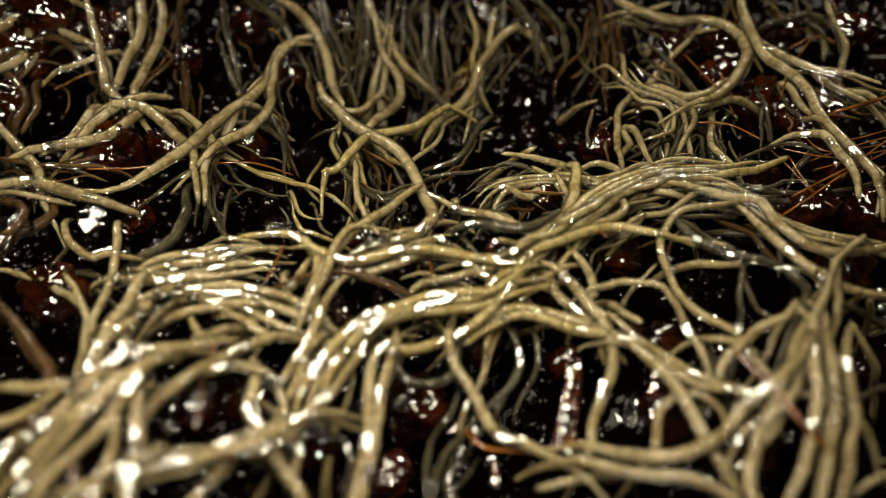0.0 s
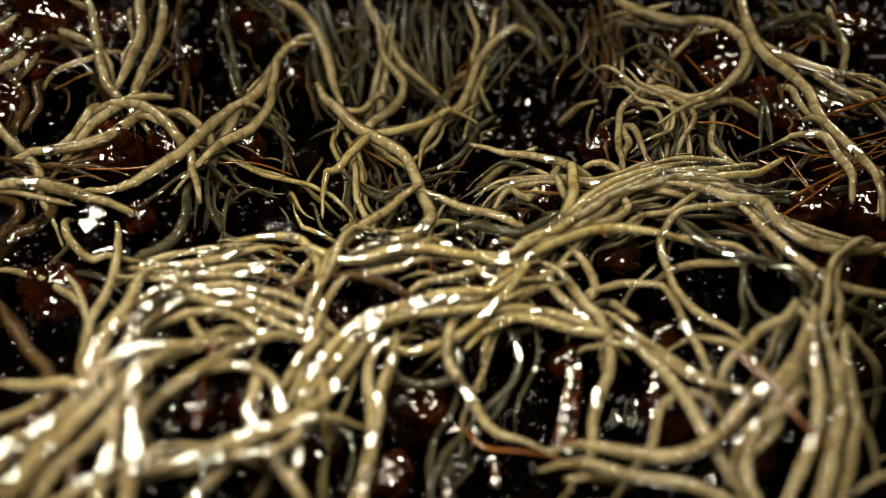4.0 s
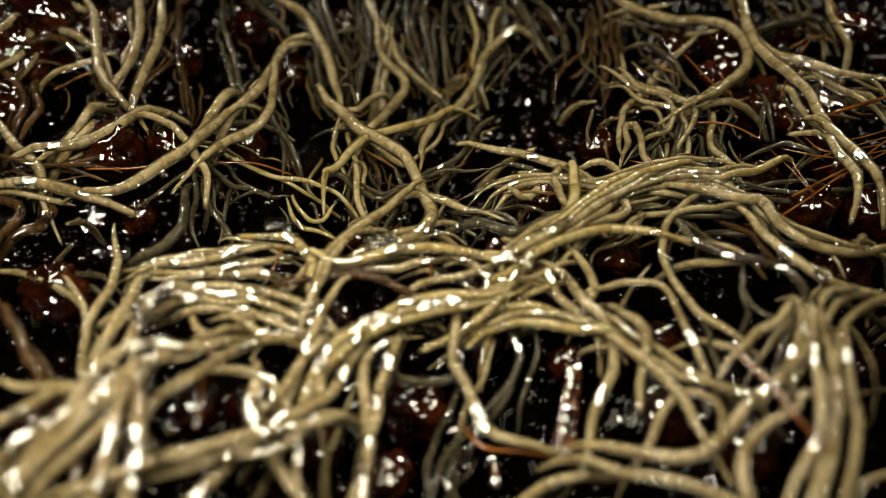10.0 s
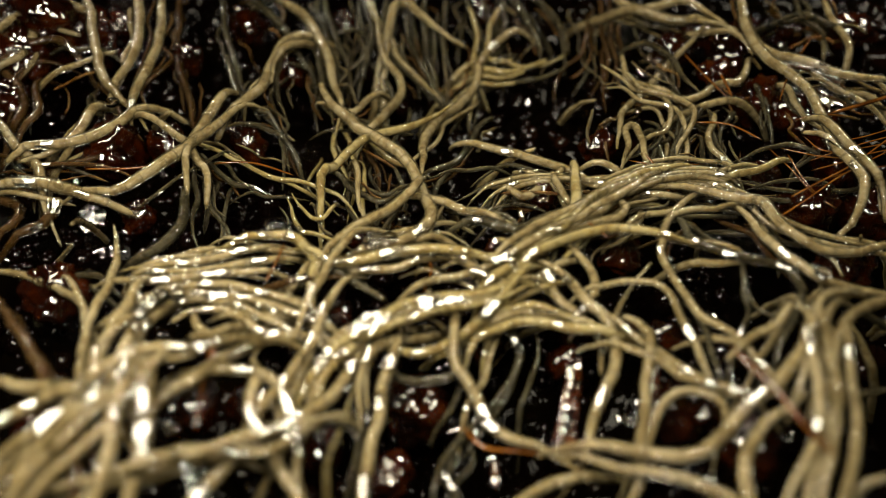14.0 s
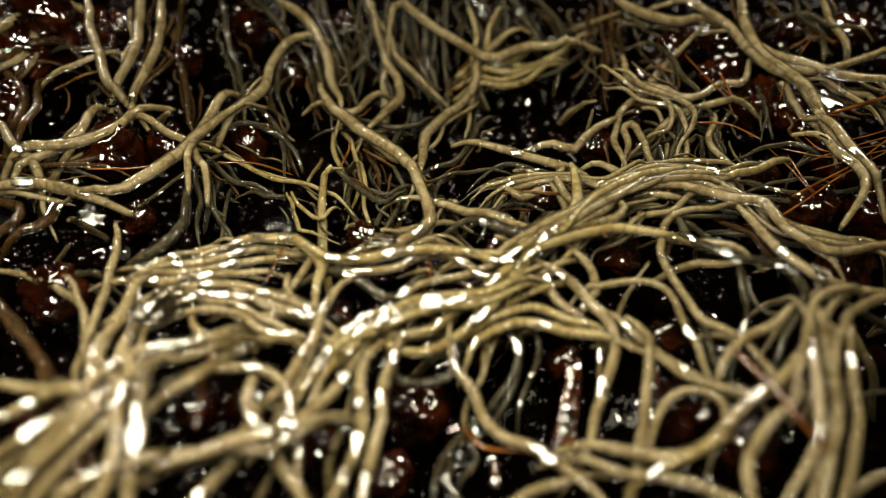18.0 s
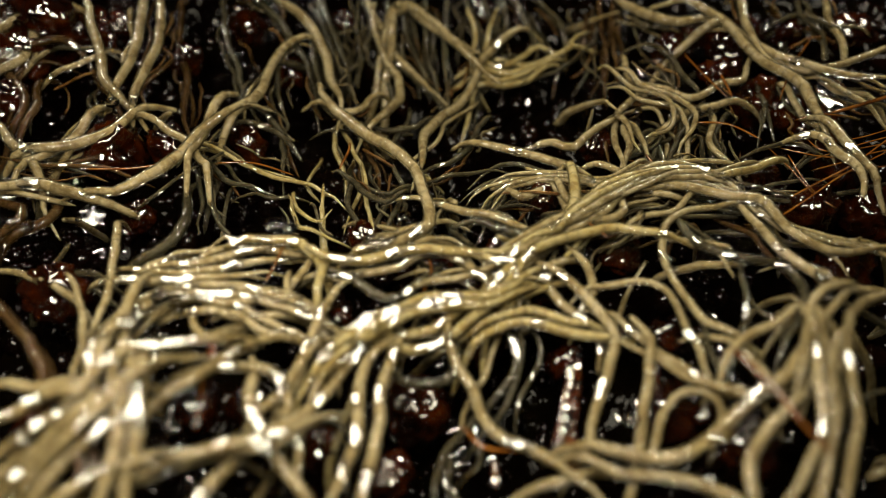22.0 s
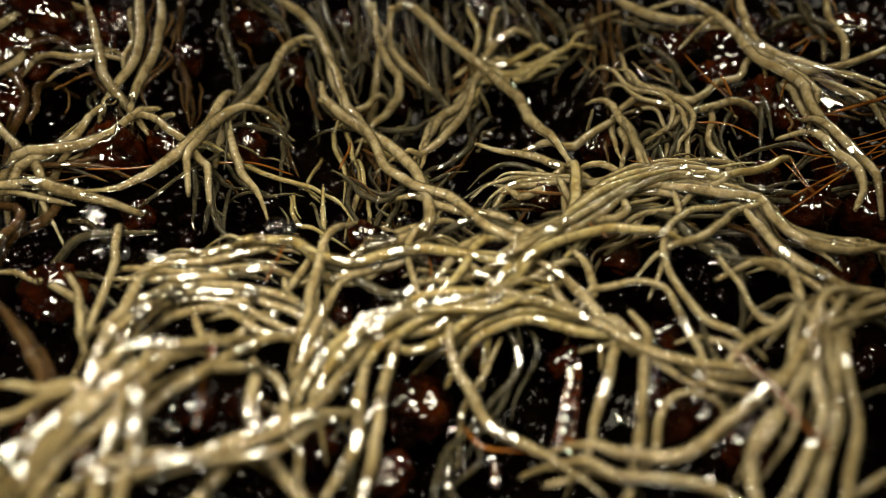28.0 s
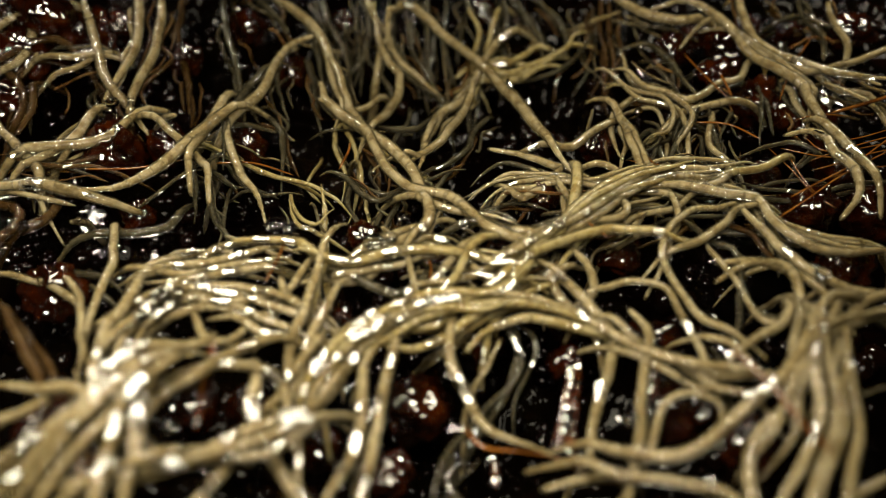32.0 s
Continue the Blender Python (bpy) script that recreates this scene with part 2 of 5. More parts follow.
GLINTS_FAR = [(10.6, 9.5), (11.5, 10.3), (17.5, 8.9), (15.2, 4.3), (24.3, 13.0), (24.7, 10.3), (24.4, 8.9), (-21.5, 12.7), (-20.9, 13.0), (-16.8, 7.0), (-23.7, 8.9), (-23.0, 10.3), (-20.0, 6.0), (-13.1, 9.5), (-15.6, 8.6), (-11.2, 19.7), (-6.9, 12.7), (0.6, 11.8), (-2.9, 7.6), (7.5, 6.8), (7.9, 4.7)]
GLINT_SPOTS = np.array(GLINTS_WEST + GLINTS_MIDDLE + GLINTS_EAST + GLINTS_FAR)


def add_glint_lens(ring, turn, at, swell):
    """A lens of water, tilted to glint, added on the body ring, which lies with that turn at that place (m)."""
    axis = turn @ Vector((1, 0, 0))
    h = shine_normal(at)
    if abs(axis.dot(h)) > 0.55:
        return
    n = (h - axis * axis.dot(h)).normalized()
    x = (axis - h * axis.dot(h)).normalized()
    m = Matrix((x, h.cross(x), h)).transposed()
    ob = new("water_glint_lens", GLINT_LENS)
    ob.parent = ring
    ob.rotation_mode = "QUATERNION"
    ob.rotation_quaternion = turn.inverted() @ m.to_quaternion()
    ob.location = turn.inverted() @ (n * 1.04)
    k = wet_rng.uniform(0.95, 2.1) * swell
    ob.scale = (k, k * wet_rng.uniform(0.7, 1.3), k)


def smooth_track(points, step=0.15):
    """A smooth curve through the points, in mm, with its running length."""
    p = np.array(points, float)
    p = np.vstack([2 * p[0] - p[1], p, 2 * p[-1] - p[-2]])
    out = []
    for i in range(1, len(p) - 2):
        a, b, c, d = p[i - 1], p[i], p[i + 1], p[i + 2]
        n = max(4, int(np.linalg.norm(c - b) / step))
        for u in np.linspace(0, 1, n, endpoint=False):
            out.append(0.5 * (2 * b + (c - a) * u + (2 * a - 5 * b + 4 * c - d) * u * u + (3 * b - a - 3 * c + d) * u ** 3))
    out.append(p[-2])
    out = np.array(out)
    run = np.concatenate([[0], np.cumsum(np.linalg.norm(np.diff(out, axis=0), axis=1))])
    return out, run


def extended(points, reach):
    """The track, drawn on at both ends on a gentle curve that dips into the heap."""
    p = [np.array(q, float) for q in points]

    def on(a, b):
        d = (b - a) / (np.linalg.norm(b - a) + 1e-9)
        turn = rng.uniform(-0.5, 0.5)
        res, q = [], b
        for i in range(3):
            c, s = math.cos(turn), math.sin(turn)
            d = np.array([d[0] * c - d[1] * s, d[0] * s + d[1] * c, d[2] - 0.8])
            d /= np.linalg.norm(d)
            q = q + d * reach / 3
            res.append(q)
        return res
    return on(p[1], p[0])[::-1] + p + on(p[-2], p[-1])


def worm(colour, radius, points, slide=None, sway=None):
    """A worm of that radius (mm) that lies along the points (mm) and creeps along its own track.
    slide: rows of (seconds, mm along the track)."""
    calm = rng.random()
    radius *= 0.8 if colour == "grey" else 0.91 if points[len(points) // 2][1] > -6 else 0.97
    if points[-1][0] > 11 and points[-1][1] < -7:
        radius *= 0.85
    reach = 7.0
    if slide is None:
        a1, a2 = (0.25, 0.15) if calm < 0.35 else (1.1, 0.5) if calm < 0.8 else (2.2, 0.8)
        f1, f2, p1, p2 = rng.uniform(0.12, 0.3), rng.uniform(0.4, 0.9), rng.uniform(0, 6.3), rng.uniform(0, 6.3)
        along = [a1 * (math.sin(f1 * t + p1) - math.sin(f1 * 18 + p1)) + a2 * (math.sin(f2 * t + p2) - math.sin(f2 * 18 + p2)) for t in TIMES]
    else:
        along = list(np.interp(TIMES, [s[0] for s in slide], [s[1] for s in slide]))
        reach = max(7.0, max(abs(v) for v in along) + 2)
    if sway is None:
        sway = 0.10 if calm < 0.35 else 0.2
    raw, raw_run = smooth_track(points)
    length = raw_run[-1]
    track, run = smooth_track(extended(points, reach))
    start = float(run[np.argmin(np.linalg.norm(track - raw[0], axis=1))]) - BURIED
    length += 2 * BURIED
    step = SEGMENT_STEP * radius
    count = max(4, int(round(length / step)) + 1)
    base = Vector((float(raw[0][0]), float(raw[0][1]), float(raw[0][2]))) * MM
    body = new("worm")
    body.location = base
    tagged(body, LABEL[colour], "worm", "worms in the heap")
    body.empty_display_size = 2 * MM
    seed = rng.uniform(0, 100)
    if slide is None:
        strands(points, colour)
    places = []
    for t, off in zip(TIMES, along):
        s = np.clip(start + off + np.arange(count + 1) * step - step / 2, 0, run[-1])
        xyz = np.stack([np.interp(s, run, track[:, i]) for i in range(3)], axis=1)
        for j in range(count + 1):
            w = Vector((s[j] * 0.22, t * 0.11, seed))
            v = Vector((s[j] * 0.75, t * 0.08, seed + 40))
            xyz[j] += np.array([noise.noise(v), noise.noise(v + Vector((5, 2, 7))), 0.3 * noise.noise(v + Vector((1, 9, 4)))]) * 0.15
            xyz[j] += np.array([noise.noise(w), noise.noise(w + Vector((9, 4, 2))), 0.5 * noise.noise(w + Vector((3, 8, 5)))]) * sway * 2
        places.append(xyz)
    meshes = RINGS[colour]
    for j in range(count):
        kind = 0 if j == 0 else 2 if j == count - 1 else 1
        ob = new(("tail_tip", "body_ring", "head")[kind], meshes[kind])
        ob.parent = body
        near = min(j, count - 1 - j)
        size = radius * (0.34, 0.48, 0.6, 0.71, 0.81, 0.9, 0.96, 1.0)[min(near, 7) if count > 17 else min(7, near + 2)] * (1 + 0.08 * math.sin(j * 0.3 + seed))
        ob.scale = (radius * MM, size * MM, size * MM)
        rows, q, old = [], None, None
        for t, xyz in zip(TIMES, places):
            mid = Vector(((xyz[j] + xyz[j + 1]) / 2).tolist()) * MM - base
            d = Vector((xyz[j + 1] - xyz[j]).tolist()).normalized()
            q = d.to_track_quat("X", "Z") if q is None else old.rotation_difference(d) @ q
            old = d
            rows.append((t, Matrix.LocRotScale(mid, q, None)))
        ob.rotation_mode = "QUATERNION"
        ob.location, ob.rotation_quaternion = rows[9][1].translation, rows[9][1].to_quaternion()
        MOVES.append((ob, rows))
        middle = rows[9][1].translation + base
        x, y = middle.x / MM, middle.y / MM
        # Rings at a glint point always get a lens, others by chance.
        at_glint = np.min(np.hypot(GLINT_SPOTS[:, 0] - x, GLINT_SPOTS[:, 1] - y)) < 0.48
        if kind == 1 and (at_glint or wet_rng.random() < 1.7 * glint_chance(x, y)):
            rest = rows[wet_rng.randrange(len(rows))][1]
            add_glint_lens(ob, rest.to_quaternion(), rest.translation + base, 1.1 if at_glint else 1.0)
    return body


def tube(points, radius, sides=8, taper=0.6):
    """Vertices and faces of a round tube through the points, in metres."""
    track, run = smooth_track(points, 0.45)
    verts, faces = [], []
    n = len(track)
    tangent = np.gradient(track, axis=0)
    for i in range(n):
        d = Vector(tangent[i].tolist()).normalized()
        u = d.orthogonal().normalized() if i == 0 else (u - d * u.dot(d)).normalized()
        v = d.cross(u)
        e = min(i, n - 1 - i) / max(1, n - 1)
        r = radius * min(1.0, taper + (1 - taper) * e * 8) * (0.02 if i in (0, n - 1) else 1)
        for k in range(sides):
            a = 2 * math.pi * k / sides
            verts.append((Vector(track[i].tolist()) + (u * math.cos(a) + v * math.sin(a)) * r) * MM)
    for i in range(n - 1):
        faces += [(i * sides + k, i * sides + (k + 1) % sides, (i + 1) * sides + (k + 1) % sides, (i + 1) * sides + k) for k in range(sides)]
    return verts, faces


STRANDS = {c: ([], []) for c in CORE}


def strands(points, colour):
    """Thin worms that lie below and beside a larger one, in loose bundles."""
    mid = points[len(points) // 2]
    for k in range(0 if mid[1] < -5 else 1 if mid[1] < 3 else rng.choice((1, 1, 2))):
        p = np.array(points, float)
        i0 = rng.randrange(0, max(1, len(p) - 3))
        p, run = smooth_track(p[i0:i0 + 5], 0.3)
        p = p[::6]
        if len(p) < 4:
            continue
        side = np.array([rng.gauss(0, 0.8), rng.gauss(0, 0.8), -rng.uniform(0.3, 1.4)])
        p = p + side + np.array([[rng.gauss(0, 0.33), rng.gauss(0, 0.33), rng.gauss(0, 0.12)] for q in p])
        p[0][2] -= 1.0
        p[-1][2] -= 1.0
        r = rng.uniform(0.11, 0.22)
        tint = rng.choice((colour, colour, "grey", "grey", "brown"))
        keep = STRANDS[tint]
        for size, slot in ((CORE_SIZE, 0), (1.0, 1)):
            v, f = tube([tuple(q) for q in p], r * size, 8, 0.4)
            n = len(keep[0])
            keep[0].extend(v)
            keep[1].extend([(slot, tuple(i + n for i in q)) for q in f])
    for k in range(0 if mid[1] < 1 else rng.choice((1, 2))):
        p = np.array(points, float)
        i0 = rng.randrange(0, max(1, len(p) - 2))
        p, run = smooth_track(p[i0:i0 + 3], 0.3)
        p = p[::4]
        if len(p) < 4:
            continue
        side = np.array([rng.gauss(0, 1.0), rng.gauss(0, 1.0), -rng.uniform(0.1, 1.2)])
        bend = rng.uniform(-0.12, 0.12)
        p = p + side + np.array([[bend * i * i * 0.3 + rng.gauss(0, 0.2), rng.gauss(0, 0.2), rng.gauss(0, 0.12)] for i in range(len(p))])
        v, f = tube([tuple(q) for q in p], rng.uniform(0.06, 0.11), 6, 0.5)
        keep = STRANDS[rng.choice(("grey", "grey", "brown"))]
        n = len(keep[0])
        keep[0].extend(v)
        keep[1].extend([(0, tuple(i + n for i in q)) for q in f])


def crumb_mesh(name, seed, mat, level=4):
    bm = bmesh.new()
    bmesh.ops.create_icosphere(bm, subdivisions=level, radius=1.0)
    for v in bm.verts:
        c = v.co.normalized()
        k = 1 + 0.35 * noise.noise(c * 1.3 + Vector((seed, 0, 0))) + 0.26 * noise.noise(c * 3.2 + Vector((0, seed, 0))) + 0.13 * noise.noise(c * 8 + Vector((0, 0, seed)))
        v.co = c * k
    me = bpy.data.meshes.new(name)
    bm.to_mesh(me)
    bm.free()
    me.materials.append(mat)
    me.polygons.foreach_set("use_smooth", [True] * len(me.polygons))
    return me


CRUMBS = [crumb_mesh("soil_crumb", 3.7 * i, CRUMB) for i in range(6)]


def crumb(at, size):
    ob = new("soil_crumb", rng.choice(CRUMBS))
    ob.matrix_world = pose(at[0] * MM, at[1] * MM, at[2] * MM, rng.uniform(0, 360), rng.uniform(0, 360), rng.uniform(0, 360))
    ob.scale = (size * MM * rng.uniform(0.85, 1.2), size * MM, size * MM * rng.uniform(0.7, 0.95))
    place = Matrix.LocRotScale(ob.location, ob.rotation_euler, ob.scale)
    tilt = place.to_3x3().inverted().transposed()
    # Three lenses tilted to the lamps put glints on the crumb.
    for k in range(3):
        h = shine_normal(ob.location)
        v = max(wet_rng.sample(list(ob.data.vertices), 500), key=lambda v: (tilt @ v.normal).normalized().dot(h))
        lens = new("water_glint_lens", GLINT_LENS)
        lens.parent = ob
        x = h.orthogonal().normalized()
        turn = Matrix((x, h.cross(x), h)).transposed().to_quaternion() @ Euler((0, 0, wet_rng.uniform(0, 6.3))).to_quaternion()
        k = wet_rng.uniform(0.1, 0.25) * MM
        lens.matrix_basis = place.inverted() @ Matrix.LocRotScale(place @ v.co + h * 0.03 * MM, turn, (k, k * 1.7, k))
    return tagged(ob, "wet reddish-brown crumb of soil between worms", "soil crumb", "soil crumbs")


def drop_mesh():
    bm = bmesh.new()
    bmesh.ops.create_icosphere(bm, subdivisions=3, radius=1.0)
    me = bpy.data.meshes.new("water_drop")
    bm.to_mesh(me)
    bm.free()
    me.materials.append(WATER)
    me.polygons.foreach_set("use_smooth", [True] * len(me.polygons))
    return me


DROP = drop_mesh()


def water_drop(at, size):
    ob = new("water_drop", DROP)
    ob.location = [c * MM for c in at]
    ob.scale = (size * MM * 1.1, size * MM, size * MM * (0.85 if size < 0.25 else 0.6))
    return tagged(ob, "clear round water drop clinging to wet soil", "water drop", "water drops")


def grains():
    """Fine wet soil grains scattered over the soil."""
    bm = bmesh.new()
    bmesh.ops.create_icosphere(bm, subdivisions=2, radius=1.0)
    ico = np.array([v.co[:] for v in bm.verts])
    tri = np.array([[v.index for v in f.verts] for f in bm.faces])
    bm.free()
    g = np.random.default_rng(5)
    verts, faces = [], []
    for k in range(3600):
        x, y = g.uniform(-38, 38), g.uniform(-20, 40)
        r = 0.16 + 0.6 * g.random() ** 2.5
        warp = np.array([1 + 0.35 * noise.noise(Vector((c * 1.6).tolist()) + Vector((k * 1.7, 0, 0))) for c in ico])
        v = ico * warp[:, None] * r * g.uniform(0.7, 1.3, 3) + np.array([x, y, soil_height(x, y) + 0.25 * r])
        faces.append(tri + len(verts) * len(ico))
        verts.append(v)
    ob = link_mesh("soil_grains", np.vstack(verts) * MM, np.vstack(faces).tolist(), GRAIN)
    return tagged(ob, "fine wet dark brown soil grains", "soil", kind="stuff")


def bark_sliver(radius, points):
    v, f = tube(points, radius, 9, 0.8)
    v = [p + Vector((noise.noise(p * 900), noise.noise(p * 900 + Vector((5, 1, 2))), noise.noise(p * 900 + Vector((1, 7, 3))))) * radius * 0.35 * MM for p in v]
    ob = link_mesh("bark_sliver", v, f, BARK)
    track, run = smooth_track(points)
    # Water beads along the bark, tilted so that they glint.
    for d in np.arange(0.2, run[-1], 0.6):
        if wet_rng.random() < 0.3:
            continue
        p = Vector([float(np.interp(d, run, track[:, i])) for i in range(3)]) * MM
        h = shine_normal(p)
        lens = new("water_glint_lens", GLINT_LENS)
        lens.parent = ob
        x = h.orthogonal().normalized()
        k = wet_rng.uniform(0.14, 0.32) * MM
        lens.matrix_basis = Matrix.LocRotScale(p + h * radius * 0.95 * MM, Matrix((x, h.cross(x), h)).transposed().to_quaternion(), (k, k * 1.5, k))
    return tagged(ob, "wet red-brown sliver of bark beaded with water", "bark sliver", "bark slivers")


def fibre(radius, points):
    v, f = tube(points, radius, 6, 0.3)
    ob = link_mesh("plant_fibre", v, f, FIBRE)
    return tagged(ob, "thin orange-brown plant fibre among the worms", "fibre", "plant fibres")


worm("cream", 0.44, [(-23.3, 25.4, 1.6), (-22, 20, 1.1), (-21.9, 16.8, 0.9), (-22.1, 14.2, 0.9)])
worm("cream", 0.44, [(-21.5, 25.3, 1.7), (-20.4, 19.8, 1.2), (-20.4, 15.8, 1.1), (-20.4, 13.1, 1.2), (-20.1, 11, 1.2)])
worm("cream", 0.40, [(-26.8, 23.9, 2.4), (-25, 19.9, 1.6), (-23.9, 17.1, 1.1), (-23, 14.7, 0.9), (-21.2, 12.4, 0.8), (-19.7, 10.8, 0.8)])
worm("brown", 0.32, [(-21.5, 29.6, -0.7), (-20.5, 23.3, -1), (-19.5, 20, -1.3), (-18.7, 17.4, -1.5), (-17.8, 13.8, -1.5)])
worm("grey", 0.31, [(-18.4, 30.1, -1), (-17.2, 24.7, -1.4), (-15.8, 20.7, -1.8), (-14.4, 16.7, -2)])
worm("cream", 0.44, [(-10, 21.5, -0.1), (-11.6, 20.1, 0.1), (-12.1, 17.9, 0.1), (-12.2, 15.2, 0.4), (-12.7, 12.7, 0.8), (-13.6, 10.9, 1.1)])
worm("cream", 0.41, [(-13.1, 11.4, 1.4), (-14.1, 9.5, 1.6), (-15, 7.3, 1.8), (-15.8, 5.7, 1.9), (-16.9, 4, 2), (-18.4, 2.6, 2.1), (-20.5, 2.6, 2)])
worm("cream", 0.40, [(-14.2, 12.6, 1.2), (-14.6, 10, 1.5), (-15.1, 7.3, 1.7), (-15.1, 5.1, 1.8)], slide=[(0, -10.6), (7, -10.6), (11, 0)])
worm("cream", 0.33, [(-19.4, 10.3, 1.3), (-18, 9.7, 1.3), (-16.6, 8.5, 1.3), (-15.4, 7.3, 1.3), (-14.6, 5.9, 1.4), (-13.8, 4.3, 1.5)], slide=[(0, -11.5), (3, -11.5), (6, 0)])
worm("cream", 0.44, [(-19.4, 11.1, 1.2), (-20.5, 8.9, 1.3), (-22, 7.7, 1.3), (-23.5, 7.1, 1.4), (-25.5, 6.7, 1.4)])
worm("cream", 0.39, [(-22.6, 11.1, 1.1), (-23, 8.5, 1.1), (-23.9, 6.9, 1.2), (-25.2, 5.8, 1.2)])
worm("grey", 0.28, [(-27, 18, 1.2), (-25.7, 18, 1.1), (-24.1, 18.3, 0.9)])
worm("cream", 0.26, [(-26.7, 15.3, 0.9), (-25.3, 16.5, 0.9), (-23.8, 18.1, 0.8)])
worm("brown", 0.43, [(-31.4, 16.9, 0.8), (-29.2, 14.8, 0.4), (-28.1, 13, 0.1), (-28, 10.7, 0)])
worm("brown", 0.35, [(-27.8, 14.6, 0.6), (-27, 12.3, 0.4), (-27, 10.3, 0.3)])
worm("cream", 0.44, [(-14.5, 26.5, 1), (-12, 25, 0.5), (-10, 22.9, -0.1), (-8.7, 20, -0.6), (-7.8, 16.5, -0.6), (-6.9, 12.9, -0)])
worm("grey", 0.41, [(-15.9, 27.3, 0.6), (-13.5, 24.7, 0.1), (-12.2, 23.3, -0.3), (-11.2, 21.1, -0.7)])
worm("grey", 0.27, [(-11.9, 22, -1.2), (-12.1, 19.9, -1.3), (-12.1, 17.8, -1.3), (-11.4, 14.9, -1.1)])
worm("grey", 0.28, [(-13.5, 14.3, -0.9), (-11.7, 12.6, -0.8), (-10.6, 10.3, -0.6), (-10, 7.4, -0.3)])
worm("grey", 0.28, [(-14.3, 10.9, -0.2), (-12.9, 11.6, -0.4), (-11.3, 10.7, -0.4), (-10.1, 9.4, -0.3)])
worm("yellow", 0.18, [(-15.8, 9, 0.1), (-13.6, 7.8, 0.1), (-11.6, 6.5, 0.2), (-10.1, 5.7, 0.2), (-8.3, 5.2, 0.2), (-7, 4.3, 0.3), (-6, 3.4, 0.4)])
worm("yellow", 0.17, [(-15.7, 9, -0.3), (-13, 7.8, -0.3), (-11, 6.5, -0.2), (-9.1, 5.6, -0.2)])
worm("grey", 0.25, [(-15.2, 7.9, -0.2), (-13.7, 6.3, -0.2), (-12.5, 5.2, -0.1), (-11.3, 5.1, -0.1)])
worm("grey", 0.22, [(-15.5, 7.1, 0), (-14.5, 3.9, 0.2), (-14, 1.1, 0.5)])
worm("grey", 0.22, [(-14.5, 6.7, 0.1), (-13.8, 3.8, 0.3), (-12.9, 1.7, 0.5), (-11.7, -0.1, 0.9)])
worm("grey", 0.42, [(-15.2, 4.5, 0.4), (-14.8, 2.2, 0.6), (-14.9, 0.4, 0.8), (-15.6, -1.1, 1), (-16.4, -1.9, 1.1)], slide=[(0, 0), (24, 0), (28, -10)])
worm("cream", 0.44, [(-25.9, 3.1, 1.8), (-23.5, 3.5, 1.8), (-21.7, 3, 1.8), (-20, 2.3, 1.9)])
worm("brown", 0.36, [(-26.2, 3, 1), (-24.2, 2.4, 1), (-23.8, 1, 1.1), (-24.4, -0.7, 1.1)])
worm("brown", 0.37, [(-24.2, 4.1, 0.5), (-22.4, 2.9, 0.5), (-22.8, 1.3, 0.6), (-24.1, 0.4, 0.6)])
worm("brown", 0.19, [(-27.4, 6.8, 1), (-24, 5.9, 1), (-20.6, 5.6, 1)])
worm("cream", 0.36, [(-29.3, 10.9, 1.1), (-26.3, 7.6, 1), (-24.2, 5.5, 1), (-23, 2.6, 1)])
worm("cream", 0.44, [(-31.7, 23.1, 2.9), (-29.3, 20.1, 2), (-29.2, 16.9, 1.3), (-30.6, 15.2, 1.1)])
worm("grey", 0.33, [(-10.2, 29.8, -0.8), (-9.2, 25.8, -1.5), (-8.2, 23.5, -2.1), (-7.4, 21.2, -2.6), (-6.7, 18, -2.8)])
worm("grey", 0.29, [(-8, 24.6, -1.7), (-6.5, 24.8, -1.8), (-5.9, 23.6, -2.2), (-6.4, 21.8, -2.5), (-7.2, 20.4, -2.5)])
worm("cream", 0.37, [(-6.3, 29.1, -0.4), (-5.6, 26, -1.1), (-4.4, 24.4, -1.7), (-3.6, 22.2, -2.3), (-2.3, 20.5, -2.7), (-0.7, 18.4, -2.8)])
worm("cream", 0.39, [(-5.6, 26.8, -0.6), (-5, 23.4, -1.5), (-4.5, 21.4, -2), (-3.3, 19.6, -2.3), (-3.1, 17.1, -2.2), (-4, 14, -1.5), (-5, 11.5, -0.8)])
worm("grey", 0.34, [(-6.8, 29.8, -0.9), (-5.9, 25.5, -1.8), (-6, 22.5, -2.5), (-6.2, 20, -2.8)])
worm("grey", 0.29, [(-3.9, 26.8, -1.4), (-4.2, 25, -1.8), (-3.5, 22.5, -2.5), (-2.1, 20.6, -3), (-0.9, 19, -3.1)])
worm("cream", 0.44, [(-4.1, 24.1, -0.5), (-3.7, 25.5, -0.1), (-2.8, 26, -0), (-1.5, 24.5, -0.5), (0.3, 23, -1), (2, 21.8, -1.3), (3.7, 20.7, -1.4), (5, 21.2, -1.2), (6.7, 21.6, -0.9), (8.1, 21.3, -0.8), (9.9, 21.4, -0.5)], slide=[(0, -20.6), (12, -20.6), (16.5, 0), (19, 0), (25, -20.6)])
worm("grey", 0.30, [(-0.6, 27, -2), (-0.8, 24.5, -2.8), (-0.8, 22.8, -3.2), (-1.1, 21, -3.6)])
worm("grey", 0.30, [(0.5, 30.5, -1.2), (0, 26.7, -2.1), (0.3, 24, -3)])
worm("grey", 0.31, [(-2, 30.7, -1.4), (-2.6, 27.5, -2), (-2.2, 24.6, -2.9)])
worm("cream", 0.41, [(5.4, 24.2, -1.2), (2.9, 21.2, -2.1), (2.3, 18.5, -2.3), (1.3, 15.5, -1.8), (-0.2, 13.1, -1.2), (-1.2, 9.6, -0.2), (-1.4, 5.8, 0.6)])
